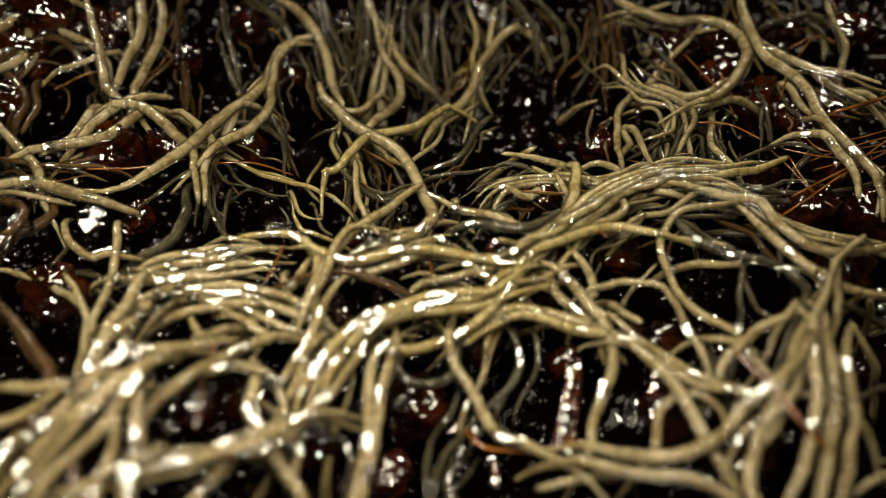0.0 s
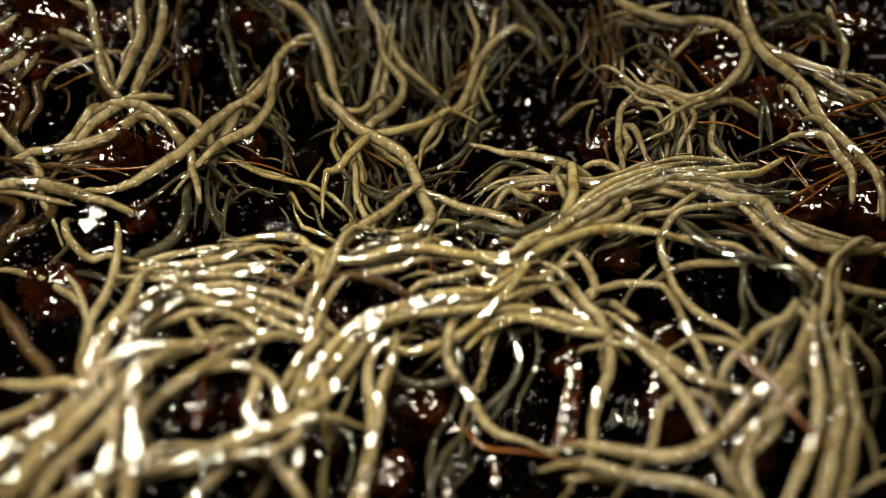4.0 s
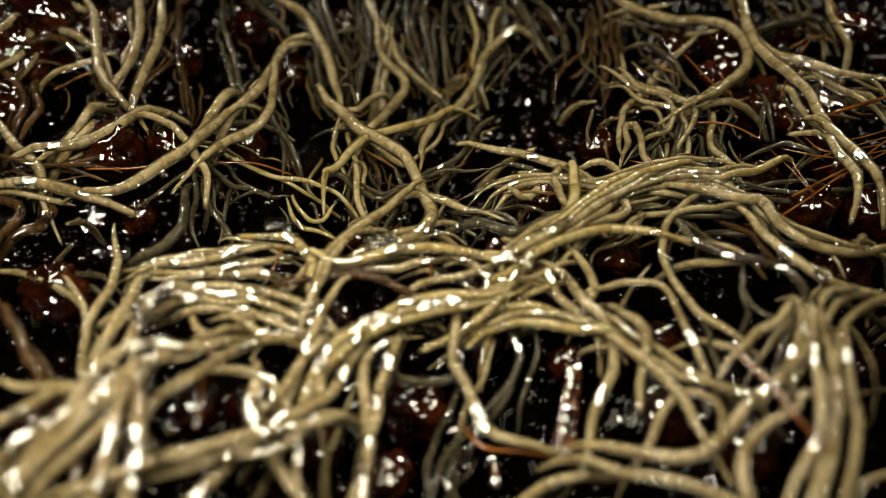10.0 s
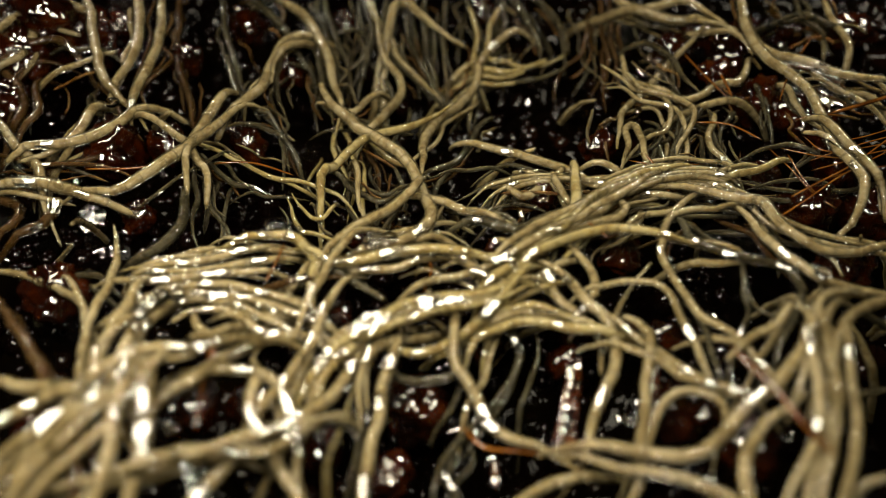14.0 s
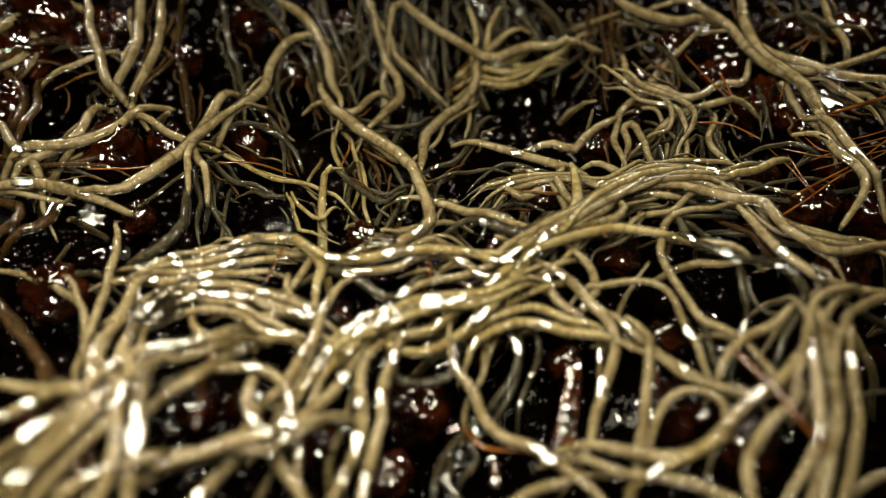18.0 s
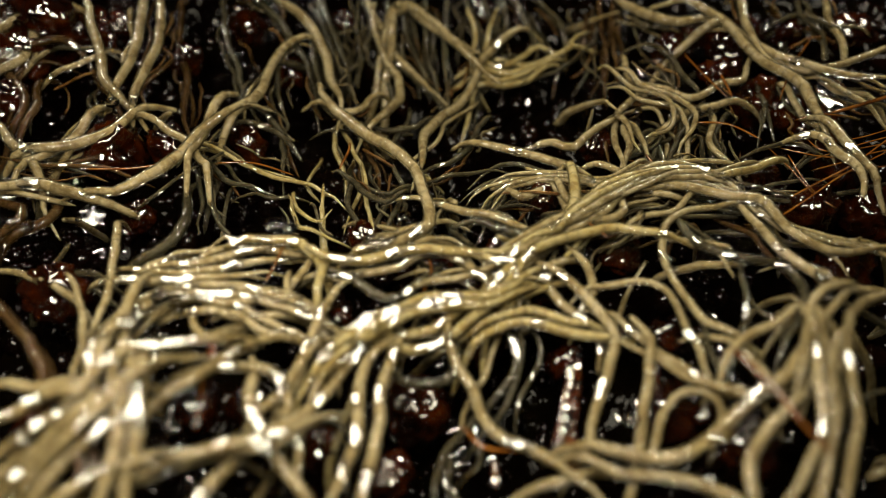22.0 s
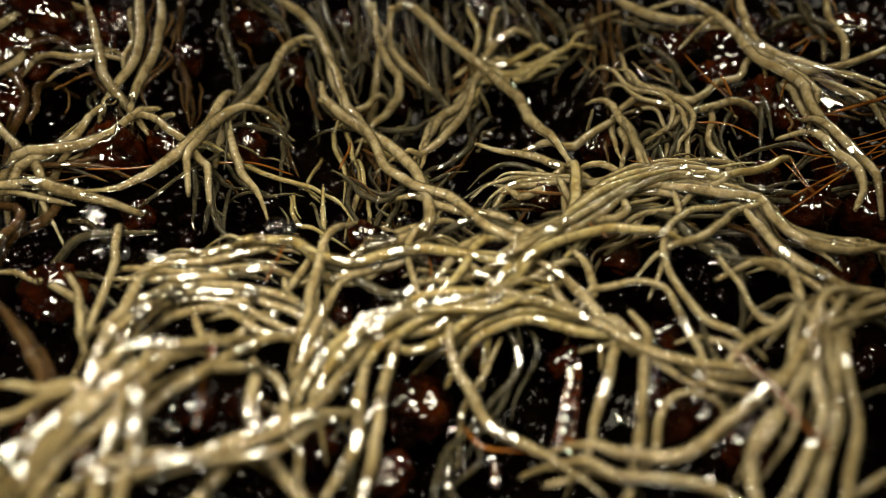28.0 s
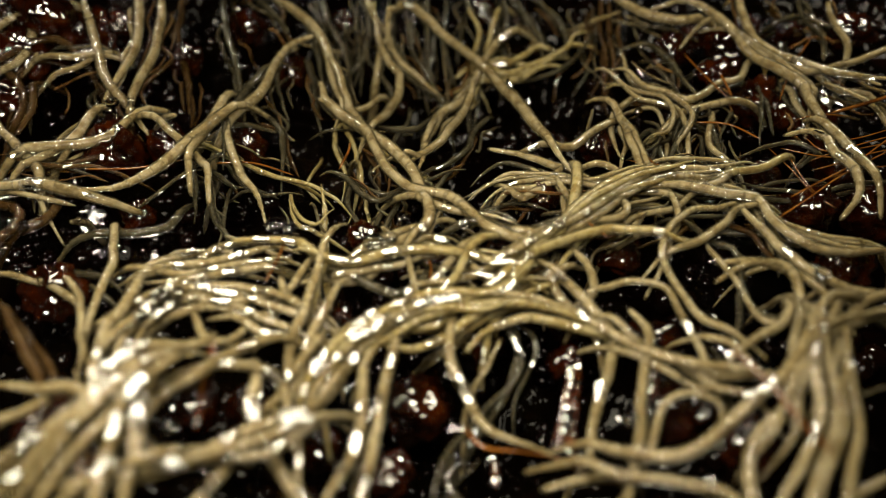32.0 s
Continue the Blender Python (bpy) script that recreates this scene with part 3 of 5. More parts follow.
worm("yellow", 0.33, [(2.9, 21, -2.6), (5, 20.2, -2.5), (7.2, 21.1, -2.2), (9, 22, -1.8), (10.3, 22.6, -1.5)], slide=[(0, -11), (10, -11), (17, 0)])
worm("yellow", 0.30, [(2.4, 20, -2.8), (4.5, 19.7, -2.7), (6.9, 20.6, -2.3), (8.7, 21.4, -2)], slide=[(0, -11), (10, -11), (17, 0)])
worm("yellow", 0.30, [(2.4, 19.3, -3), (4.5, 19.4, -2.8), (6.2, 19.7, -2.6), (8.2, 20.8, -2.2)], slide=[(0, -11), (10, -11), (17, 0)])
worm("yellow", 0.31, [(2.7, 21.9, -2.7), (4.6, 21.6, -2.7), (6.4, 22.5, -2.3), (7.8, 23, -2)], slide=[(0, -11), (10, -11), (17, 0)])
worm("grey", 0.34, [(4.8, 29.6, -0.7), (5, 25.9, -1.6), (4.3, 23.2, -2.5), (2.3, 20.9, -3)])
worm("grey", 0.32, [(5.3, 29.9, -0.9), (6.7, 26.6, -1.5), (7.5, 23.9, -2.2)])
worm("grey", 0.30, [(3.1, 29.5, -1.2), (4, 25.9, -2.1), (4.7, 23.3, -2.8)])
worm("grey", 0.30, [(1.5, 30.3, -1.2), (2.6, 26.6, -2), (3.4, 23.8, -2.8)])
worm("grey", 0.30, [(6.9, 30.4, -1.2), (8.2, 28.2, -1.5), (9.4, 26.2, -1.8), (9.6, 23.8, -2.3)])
worm("cream", 0.29, [(-8.3, 13.7, -0.3), (-7, 12.9, -0.3), (-5.6, 13.3, -0.6), (-4.5, 15.9, -1.3)])
worm("cream", 0.44, [(-8.7, 16, -0.5), (-8, 13.9, -0.2), (-6.1, 11.1, 0.2), (-4.5, 9.2, 0.5), (-2.9, 7.5, 0.8), (-1.7, 5.3, 1.1), (-1.2, 3, 1.4), (-0.7, 0.8, 1.9), (-1.3, -0.6, 2.1), (-2.7, -1.7, 2.3), (-4.3, -2.2, 2.3)])
worm("grey", 0.35, [(-9.6, 22.1, -0.7), (-9.3, 19.5, -1), (-8.7, 16.7, -1), (-7.9, 14.4, -0.7)])
worm("grey", 0.26, [(-6.1, 13.6, -1.7), (-4, 12.7, -1.7), (-2.1, 13.2, -1.9), (-0.8, 14.9, -2.5)])
worm("yellow", 0.21, [(-7, 13.6, -2.2), (-5.9, 9.9, -1.4), (-5.2, 7.2, -1), (-5.2, 5.1, -0.7)])
worm("yellow", 0.21, [(-7.2, 13.8, -2.3), (-7.3, 10.6, -1.6), (-6.2, 7.3, -1.1)])
worm("yellow", 0.25, [(-5.2, 12, -2), (-3.5, 9.3, -1.4), (-2.3, 8.3, -1.2)])
worm("grey", 0.28, [(-1.2, 6.4, -0.1), (0.6, 7.8, -0.4), (1.7, 9.7, -0.8), (2.4, 12.7, -1.6), (3.4, 14.4, -2.1)])
worm("cream", 0.33, [(1.7, 9.3, -0.1), (3.4, 8.4, 0.1), (5.1, 7.6, 0.3), (6.8, 6.6, 0.5), (8.2, 5.7, 0.6)])
worm("cream", 0.36, [(6.4, 8.4, 0.5), (8, 7.9, 0.6), (9.5, 9.7, 0.4), (11.2, 11.2, 0.2)], slide=[(0, -9.2), (14, -9.2), (17, 0)])
worm("grey", 0.23, [(2.7, 6.6, -0.2), (4.1, 7.5, -0.3), (5.5, 6.8, -0.2), (6.7, 5.6, 0), (8, 4, 0.2)])
worm("grey", 0.23, [(2.3, 5.1, -0.1), (3.7, 5.9, -0.2), (5.4, 5.8, -0.1), (7.3, 4.5, 0.1)])
worm("grey", 0.22, [(-3, 7.1, -0.4), (-2.4, 5, -0.1), (-2.8, 3, 0.1), (-3.3, 0.8, 0.6)])
worm("grey", 0.22, [(0.2, 6.5, -0.4), (-0.5, 4.2, -0), (0.2, 1.4, 0.4), (1.4, -0.3, 0.7)])
worm("grey", 0.22, [(4.3, 6.9, -0.7), (3.6, 4.5, -0.4), (2.8, 2.6, -0.1), (1.7, 1.6, 0.1)])
worm("grey", 0.21, [(4.7, 5.8, -0.6), (4.4, 4.1, -0.4), (4.7, 2.4, -0.2)])
worm("cream", 0.44, [(17.8, 24.6, 1), (19.8, 23.1, 1.1), (21, 20.8, 1.1), (21.5, 18.2, 1.1), (22.2, 16.3, 1.2), (23.3, 14.8, 1.3), (23.9, 13.3, 1.4), (23.8, 10.9, 1.5), (23.7, 8.5, 1.5)], slide=[(0, -21.1), (13, -21.1), (17, 0)])
worm("cream", 0.41, [(22.9, 26, 1.3), (22.4, 22.2, 1.1), (22.4, 19.3, 1.1), (23.3, 17.4, 1.2), (24.8, 16.2, 1.3), (26.3, 15.1, 1.3), (28, 14.4, 1.4), (30.2, 13.9, 1.4)])
worm("cream", 0.34, [(20.7, 21.1, 0.8), (22.2, 17.8, 0.9), (24, 15.9, 1), (25.7, 15.4, 1.1), (28.9, 16.6, 1.2), (31.9, 17.9, 1.3)], slide=[(0, -17.7), (13, -17.7), (17, 0)])
worm("cream", 0.44, [(12.8, 27.1, 0.6), (14.2, 24.9, 0.5), (15.9, 23.3, 0.5), (17.8, 22.4, 0.6), (19.3, 22.5, 0.8)])
worm("cream", 0.34, [(13.3, 20, -0.8), (13.2, 17.3, -0.8), (13.9, 16.2, -0.6), (15.3, 15.2, -0.3), (16.4, 13.7, 0), (18, 14.2, 0.1), (19.2, 15.2, 0.2), (20.7, 15.6, 0.3), (21.9, 18, 0.4)])
worm("cream", 0.31, [(14.4, 15.4, -0.3), (12.2, 13.2, -0.3), (11.5, 11.6, -0.1), (11, 8.9, 0.3), (11.1, 6.7, 0.6)])
worm("grey", 0.31, [(15.2, 21.3, -0.6), (16.5, 19.5, -0.5), (17, 17.2, -0.4), (17.5, 14.8, -0.2)])
worm("cream", 0.35, [(13.9, 9.8, 0.1), (15.6, 11.9, -0.1), (17.8, 13.1, 0), (19.8, 13.4, 0.2)])
worm("grey", 0.28, [(17.5, 13.3, -0.2), (16.2, 10.9, -0.1), (15.7, 9.6, -0)])
worm("cream", 0.27, [(17.9, 11.8, 0.1), (16.9, 8.9, 0.3), (17.2, 7.2, 0.5), (17.7, 5.8, 0.6)])
worm("grey", 0.24, [(19, 11.9, -0), (17.9, 10.4, 0), (17.5, 8.9, 0.1), (17.5, 6.8, 0.3)])
worm("grey", 0.23, [(19.4, 7.7, 0.4), (20.9, 8.4, 0.4), (22.1, 8.6, 0.4), (23.2, 7.8, 0.4)])
worm("cream", 0.28, [(23.5, 14.6, 0.4), (23.5, 12.5, 0.5), (23.8, 10.8, 0.6), (24.2, 10, 0.6)])
worm("cream", 0.35, [(23.5, 8.9, 2.1), (24.1, 6.6, 2.2), (24.5, 5, 2.2), (24.7, 3.3, 2.2)])
worm("cream", 0.33, [(22.7, 7.1, 2.5), (23, 5.4, 2.5), (23.5, 4, 2.5), (23, 1.9, 2.6)])
worm("cream", 0.27, [(10.9, 6.9, 0.5), (11.7, 8.7, 0.3), (11.7, 10.3, 0.1), (12.4, 10.8, 0), (12.5, 8.3, 0.4), (12.5, 5.6, 0.7)])
worm("grey", 0.26, [(24.9, 22.7, 0.1), (27.6, 24.1, 0.2), (29.3, 22.5, 0.2), (31.2, 22.1, 0.3)])
worm("grey", 0.27, [(27.9, 27.7, 0.3), (27.4, 23.6, 0.3), (28.1, 21.1, 0.3)])
worm("grey", 0.26, [(21.2, 15.9, -0.3), (21.9, 14.9, -0.2), (21.7, 12, -0.1)])
worm("grey", 0.20, [(21.3, 5.9, 0.2), (22.7, 7.3, 0.1), (24.2, 8.5, 0.1)])
worm("cream", 0.33, [(30.2, 28, 0.2), (29.7, 23.8, 0.1), (29.7, 20, 0.1)])
worm("grey", 0.25, [(27, 15.6, -0.1), (27.9, 13.6, -0.1), (29.8, 12.9, -0.1)])
worm("cream", 0.33, [(25.5, 17.2, 0.2), (26.9, 14.3, 0.3), (28.9, 13.6, 0.3)])
worm("cream", 0.26, [(-18, 0.4, 1.5), (-17.3, -1.5, 1.8), (-16.7, -3.5, 2.2), (-16.5, -5.7, 2.7), (-16.2, -7.8, 3.3), (-15.5, -10.2, 3.9)])
worm("cream", 0.27, [(-15.4, -3.5, 2.1), (-14, -3, 2.1), (-12.3, -2.9, 2.2), (-10.7, -2.2, 2.1), (-9.2, -1.7, 2)])
worm("cream", 0.29, [(-16.7, -4.1, 2.3), (-14.1, -4.4, 2.6), (-12.5, -4.3, 2.7), (-10.3, -4, 2.6), (-8.8, -3.6, 2.4)])
worm("cream", 0.27, [(-16.2, -2.9, 1.7), (-13.6, -3.6, 2.1), (-11.7, -3.3, 2.1), (-10, -2.8, 2), (-8.3, -2.5, 1.9)])
worm("cream", 0.25, [(-12.2, -2.4, 2), (-10.9, -1.5, 1.8), (-9.4, -1.6, 1.9), (-7.8, -1.9, 1.9)])
worm("yellow", 0.35, [(-10.4, -1.7, 2.6), (-9.3, -1.5, 2.5), (-7.8, -1.6, 2.5), (-7, -2.3, 2.6), (-6.2, -3.3, 2.6), (-6.3, -4.6, 2.7)])
worm("cream", 0.29, [(-14.7, -4.9, 3.3), (-14.6, -7, 3.9), (-14.8, -8.6, 4.4), (-14.6, -10.7, 4.7)])
worm("cream", 0.26, [(-12.8, -5.5, 3.4), (-13.6, -7.1, 3.9), (-13.9, -8.5, 4.2), (-13.9, -10.5, 4.5)])
worm("cream", 0.28, [(-8.7, -5.5, 2.5), (-10.4, -6, 2.8), (-11.9, -5.6, 2.8), (-13, -6.3, 3), (-13.7, -8, 3.5), (-13.6, -9.5, 3.9)])
worm("cream", 0.25, [(-7.5, -6.3, 2.1), (-9.3, -6.6, 2.5), (-10.9, -6.2, 2.7), (-12.4, -6.8, 3)])
worm("cream", 0.26, [(-6.3, -5.7, 2), (-8.2, -5, 2.2), (-9.9, -4.8, 2.4), (-11.8, -4.8, 2.5)])
worm("cream", 0.22, [(-19.2, -3.6, 1.9), (-17.2, -6.4, 2.7), (-15.9, -9.4, 3.7), (-15.6, -10.9, 3.9)])
worm("brown", 0.32, [(-22.6, -5.1, 1.9), (-20.6, -6.8, 2.4), (-18.9, -8.6, 3.1), (-17, -10.6, 3.8)])
worm("cream", 0.27, [(-6.8, -2.1, 1.7), (-7.5, -4, 1.9), (-8.1, -5, 2), (-8.3, -6.4, 2.2)])
worm("cream", 0.23, [(-12, -6.6, 2.7), (-11.1, -8, 3), (-10, -8.3, 2.9), (-9.2, -7.2, 2.5), (-8.7, -6, 2.1)])
worm("cream", 0.26, [(-15.7, -2.3, 1.2), (-13.7, -1.5, 1.2), (-12, -1, 1.2)])
worm("cream", 0.25, [(-9.8, -6.8, 2.8), (-8.3, -7.7, 2.6), (-6.5, -7.6, 2.1)])
worm("cream", 0.26, [(-8.1, -4, 1.9), (-7.4, -5.5, 2), (-6.2, -6, 1.8)])
worm("grey", 0.23, [(-22, -2, 0.4), (-20, -2.3, 0.6), (-18, -2.8, 0.9)])
worm("cream", 0.27, [(-23.5, -2.5, 1), (-20.6, -3.5, 1.3), (-17.9, -5.5, 2)])
worm("yellow", 0.35, [(-6.7, -2.7, 3), (-5.5, -3.4, 3), (-4.1, -3.4, 2.9), (-2.4, -2.7, 2.9), (-0.4, -2.5, 2.8), (1.3, -2.8, 2.8), (2.7, -3.2, 2.7), (3.7, -3.3, 2.6)])
worm("yellow", 0.34, [(3.4, -4.7, 2.7), (4.1, -3.4, 2.9), (5.1, -2.6, 3), (6.6, -1.8, 2.9), (8.4, -1.2, 2.9), (9.9, -1.3, 3), (11.5, -2, 3.3)])
worm("yellow", 0.37, [(7.5, 4.7, 1.9), (7.4, 2, 2.3), (6.7, -0, 2.6), (5.6, -1.4, 2.7), (4.2, -2.3, 2.8), (3, -2.9, 2.8), (1.6, -2.8, 2.8)])
worm("grey", 0.37, [(1.5, -0.1, 2.3), (2.9, -0.6, 2.3), (4.1, -0.8, 2.3), (5.2, -0.4, 2.3), (6.3, 0.6, 2.1)])
worm("cream", 0.29, [(-2, 3, 1.4), (-0.4, 2.3, 1.6), (1.1, 1.3, 1.7), (2.4, 0.9, 1.8), (3.6, 0.2, 1.9), (4.7, -0.6, 2)])
worm("grey", 0.37, [(-6.1, -3.6, 2.3), (-4.7, -3.9, 2.2), (-3.5, -4.6, 2.1), (-2.4, -4.8, 1.9), (-1.5, -4.2, 2), (-1, -3.6, 2)], slide=[(0, -8.8), (12, -8.8), (16, 0)])
worm("cream", 0.27, [(-5, -4.5, 2.7), (-5.8, -6.4, 2.8), (-6.2, -8.6, 2.9), (-6.5, -10.8, 3.1), (-6.8, -11.9, 3.2)])
worm("cream", 0.26, [(-4.2, -1.2, 3), (-5.3, -2.7, 3.2), (-5.9, -4.7, 3.2), (-6.4, -6.3, 3.3)], slide=[(0, 0), (14, 0), (18, -8.7)])
worm("yellow", 0.34, [(3.5, -3.4, 2.5), (2.5, -4.4, 2.4), (1.8, -5.1, 2.2), (0.7, -5.9, 2.1), (-0.7, -6.8, 1.9), (-2.3, -7.3, 2), (-3.6, -7.9, 2.2)], slide=[(0, -11.6), (12, -11.6), (17, 0)])
worm("yellow", 0.33, [(4.1, -3.7, 2.9), (2.6, -5.6, 2.5), (1.4, -6.7, 2.2), (0.4, -7.5, 2), (-1.2, -8.2, 2), (-2.5, -8.1, 2.3)])
worm("cream", 0.30, [(-0.7, -6.3, 2.5), (-2.3, -7, 2.6), (-3.3, -7.7, 2.6), (-4.1, -9.3, 2.7), (-4.9, -11.1, 3), (-5.8, -12.3, 3.3), (-7, -13.3, 3.8), (-8.6, -14.1, 4.1), (-10, -14.8, 4.3), (-11.8, -15.2, 4.5)])
worm("cream", 0.27, [(-1.5, -6, 2.3), (-2.6, -6.2, 2.4), (-3.9, -6.9, 2.5), (-5.1, -8.4, 2.7), (-5.4, -9.9, 2.8)])
worm("cream", 0.28, [(1, -5, 2.2), (-0.7, -5.5, 2.2), (-2.3, -5.9, 2.2), (-3.6, -6.9, 2.2), (-4.5, -8.8, 2.3)])
worm("yellow", 0.31, [(7.7, -7.4, 2.2), (5.9, -6.9, 2), (4, -6.4, 2), (2.6, -6.7, 1.9), (1.4, -7.5, 1.7)])
worm("yellow", 0.28, [(7.6, -6.8, 2.1), (5.9, -6.2, 2), (4.1, -5.7, 2), (2.4, -6.1, 1.9), (1.3, -7, 1.6)])
worm("cream", 0.30, [(5.1, -3.1, 2.5), (6.2, -4.1, 2.4), (7.1, -5.7, 2.3), (7.8, -6.8, 2.2), (8, -8.3, 2.1), (7.5, -10, 1.9), (6.7, -11.6, 1.6), (6.2, -13.3, 1.6)])
worm("cream", 0.27, [(6.5, -1.6, 2), (7.4, -3, 2.1), (7.6, -4.5, 1.9), (7.2, -5, 1.8)])
worm("cream", 0.27, [(3.8, -2.3, 2.2), (3.4, -4.1, 2), (3, -5.3, 1.8)])
worm("cream", 0.24, [(4.4, -3, 2), (3.9, -4.2, 1.9), (3.7, -5.3, 1.7)])
worm("cream", 0.30, [(-0.4, -2.1, 2.4), (1, -2.9, 2.3), (2.2, -3.9, 2.2), (3.3, -4.2, 2.1)])
worm("cream", 0.27, [(-5.3, -3.8, 2.3), (-3.9, -3.5, 2.2), (-2.4, -3.1, 2.2), (-0.7, -2.4, 2.1)])
worm("cream", 0.25, [(-4.3, -2, 2), (-2.8, -1, 1.9), (-1.6, -1.3, 1.9), (-0.4, -0.8, 1.8)])
worm("cream", 0.23, [(-4.1, -1, 1.6), (-2.6, 0, 1.4), (-1.1, 0.5, 1.3), (0.2, 1, 1.2)])
worm("cream", 0.24, [(2.8, -3.1, 2.2), (1, -3.8, 2.1), (-0.7, -4.2, 2.1), (-1.5, -4.6, 2.1)])
worm("cream", 0.27, [(6.2, -3.1, 2.2), (4.4, -4.2, 2.1), (3, -4.8, 2), (1.8, -6, 1.7)])
worm("cream", 0.26, [(5.1, -3.3, 2), (5.8, -5, 1.8), (6.8, -6, 1.7), (7.5, -7.3, 1.6)])
worm("yellow", 0.26, [(2.1, -7, 1.3), (2.7, -5.9, 1.6), (4.1, -4.7, 1.9), (5.6, -4.1, 2)])
worm("yellow", 0.27, [(5.8, -1.7, 2.3), (4.5, -2.9, 2.4), (3.3, -3.6, 2.3), (2.1, -4.6, 2.2)])
worm("cream", 0.28, [(3.8, 3.9, 1.1), (4.7, 2.9, 1.2), (5.8, 3.9, 1.1), (7, 5.6, 0.9)])
worm("cream", 0.27, [(6.7, 4.5, 1.4), (6.9, 2.4, 1.7), (7.7, 1.3, 1.9), (8.8, 2.3, 1.7)])
worm("grey", 0.25, [(-6.4, 5.5, 0.8), (-4.7, 3.6, 1), (-3.4, 2.8, 1.1), (-2.6, 3.7, 0.9)])
worm("cream", 0.27, [(5.3, 5.5, 1), (6.6, 3.8, 1.2), (6.8, 1.7, 1.5), (6.3, -0.4, 1.8)])
worm("cream", 0.23, [(-3.9, -7.3, 1.7), (-4.9, -8.1, 1.9), (-5.8, -7.3, 2.1), (-6.4, -6.4, 2.3)])
worm("cream", 0.33, [(7.1, -0.2, 2.4), (8.5, 0.9, 2.2), (10.2, 3, 2), (11.9, 4.7, 1.9)])
worm("cream", 0.29, [(6.5, -0.9, 2.4), (8.1, -0.1, 2.3), (9.4, 0.3, 2.3), (10.1, 1.1, 2.2), (9.6, 2.1, 2)])
worm("yellow", 0.34, [(11.9, 3.6, 1.8), (13.6, 4.1, 1.8), (15.5, 3.9, 1.8), (17, 4.4, 1.8), (18.4, 4.7, 1.7), (20.2, 5.6, 1.7)])
worm("cream", 0.35, [(12.6, 3.1, 2), (14.5, 2.6, 2.1), (15.9, 1.9, 2.2), (17.5, 1.6, 2.2), (17.9, 0.1, 2.4), (18.7, -1.2, 2.4), (19.9, -2, 2.3), (21.8, -2, 2), (23.9, -1.6, 1.9)])
worm("cream", 0.27, [(15.9, 1.1, 2.5), (14.8, 0.8, 2.5), (13.6, 0.6, 2.6), (12.4, -0.1, 2.7), (11.6, -1.3, 2.8), (11, -3, 3), (11.1, -4.6, 3.1), (11.5, -6.2, 3.3), (12, -7.4, 3.5), (13, -8.6, 4)])
worm("cream", 0.22, [(11, -0.8, 2.2), (11.8, -1.3, 2.3), (13.3, -2, 2.7), (15, -2.6, 2.9)])
worm("grey", 0.37, [(12.4, 0.3, 2.2), (12.9, -1.5, 2.6), (14, -2.9, 3), (15.4, -3.6, 3.2), (16.8, -3.9, 3), (17.3, -5, 3.1), (16.9, -6.6, 3.5), (15.5, -8.8, 3.9)], slide=[(0, 0), (26, 0), (31, -15.2)])
worm("cream", 0.30, [(16.2, 1.3, 2.1), (16.9, -1, 2.5), (17.5, -2.8, 2.8), (18.5, -4.1, 2.7), (20.1, -4.7, 2.3), (22.6, -4.9, 1.8)])
worm("cream", 0.26, [(7.2, -4.6, 2), (7.9, -4.5, 2.1), (9.3, -4.3, 2.3), (10.6, -4.7, 2.6), (11.1, -5.8, 2.8), (11.3, -7.3, 2.9), (11.6, -8.6, 3), (11.7, -10, 3)])
worm("grey", 0.23, [(15.3, -2.8, 2.5), (14.3, -5.7, 3.1), (13.8, -7.5, 3.2), (12.9, -9.8, 3)])
worm("grey", 0.18, [(14.8, -4.7, 2.9), (14.7, -6.5, 3.2), (15.4, -7.2, 3.3), (16.4, -7.1, 3.1)])
worm("cream", 0.26, [(19.1, -6.8, 4.4), (17.4, -7.8, 5.1), (16, -9.8, 5.5), (15.3, -11.6, 5.3)], slide=[(0, -9.5), (8, -9.5), (11, 0)])
worm("cream", 0.25, [(19, -6.7, 4.7), (16.8, -7.8, 5.6), (15.3, -10, 5.9), (14.3, -12, 5.6)], slide=[(0, -10.5), (8, -10.5), (11, 0)])
worm("cream", 0.35, [(21.6, -6, 3.2), (19, -7.4, 4), (17, -9.5, 4.8), (16.1, -11.3, 4.9)], slide=[(0, -11.1), (8, -11.1), (11, 0)])
worm("grey", 0.20, [(26.9, 4.7, 0.8), (22, 3.7, 0.8), (19.4, 3.7, 0.9), (17.1, 4.4, 0.9)])
worm("cream", 0.23, [(17.6, 2.7, 1.4), (18.4, 0.2, 1.7), (19.2, -1.1, 1.7), (20.5, -2.6, 1.7)])
worm("cream", 0.24, [(10.1, 0.4, 1.7), (11.1, 1.1, 1.6), (12.8, 1.5, 1.6), (14.4, 2.9, 1.5)])
worm("cream", 0.27, [(8.6, 0.9, 1.9), (9.7, 1.9, 1.7), (11.1, 2.9, 1.6), (13, 2.5, 1.8)])
worm("cream", 0.25, [(9.1, 3.6, 1), (10.6, 4.6, 0.9), (10.4, 5.7, 0.8), (9.2, 6.4, 0.7)])
worm("cream", 0.27, [(14.5, 3.6, 1.5), (16.3, 3.8, 1.4), (16.9, 2.8, 1.5), (17.6, 1.8, 1.6)])
worm("grey", 0.23, [(13, 0.9, 1.4), (14.3, -1.3, 2), (15.1, -2.3, 2.2)])
worm("cream", 0.23, [(17.9, -3, 2.1), (19.1, -4, 1.9), (17.3, -6.1, 2.8), (15, -8.5, 3.4)])
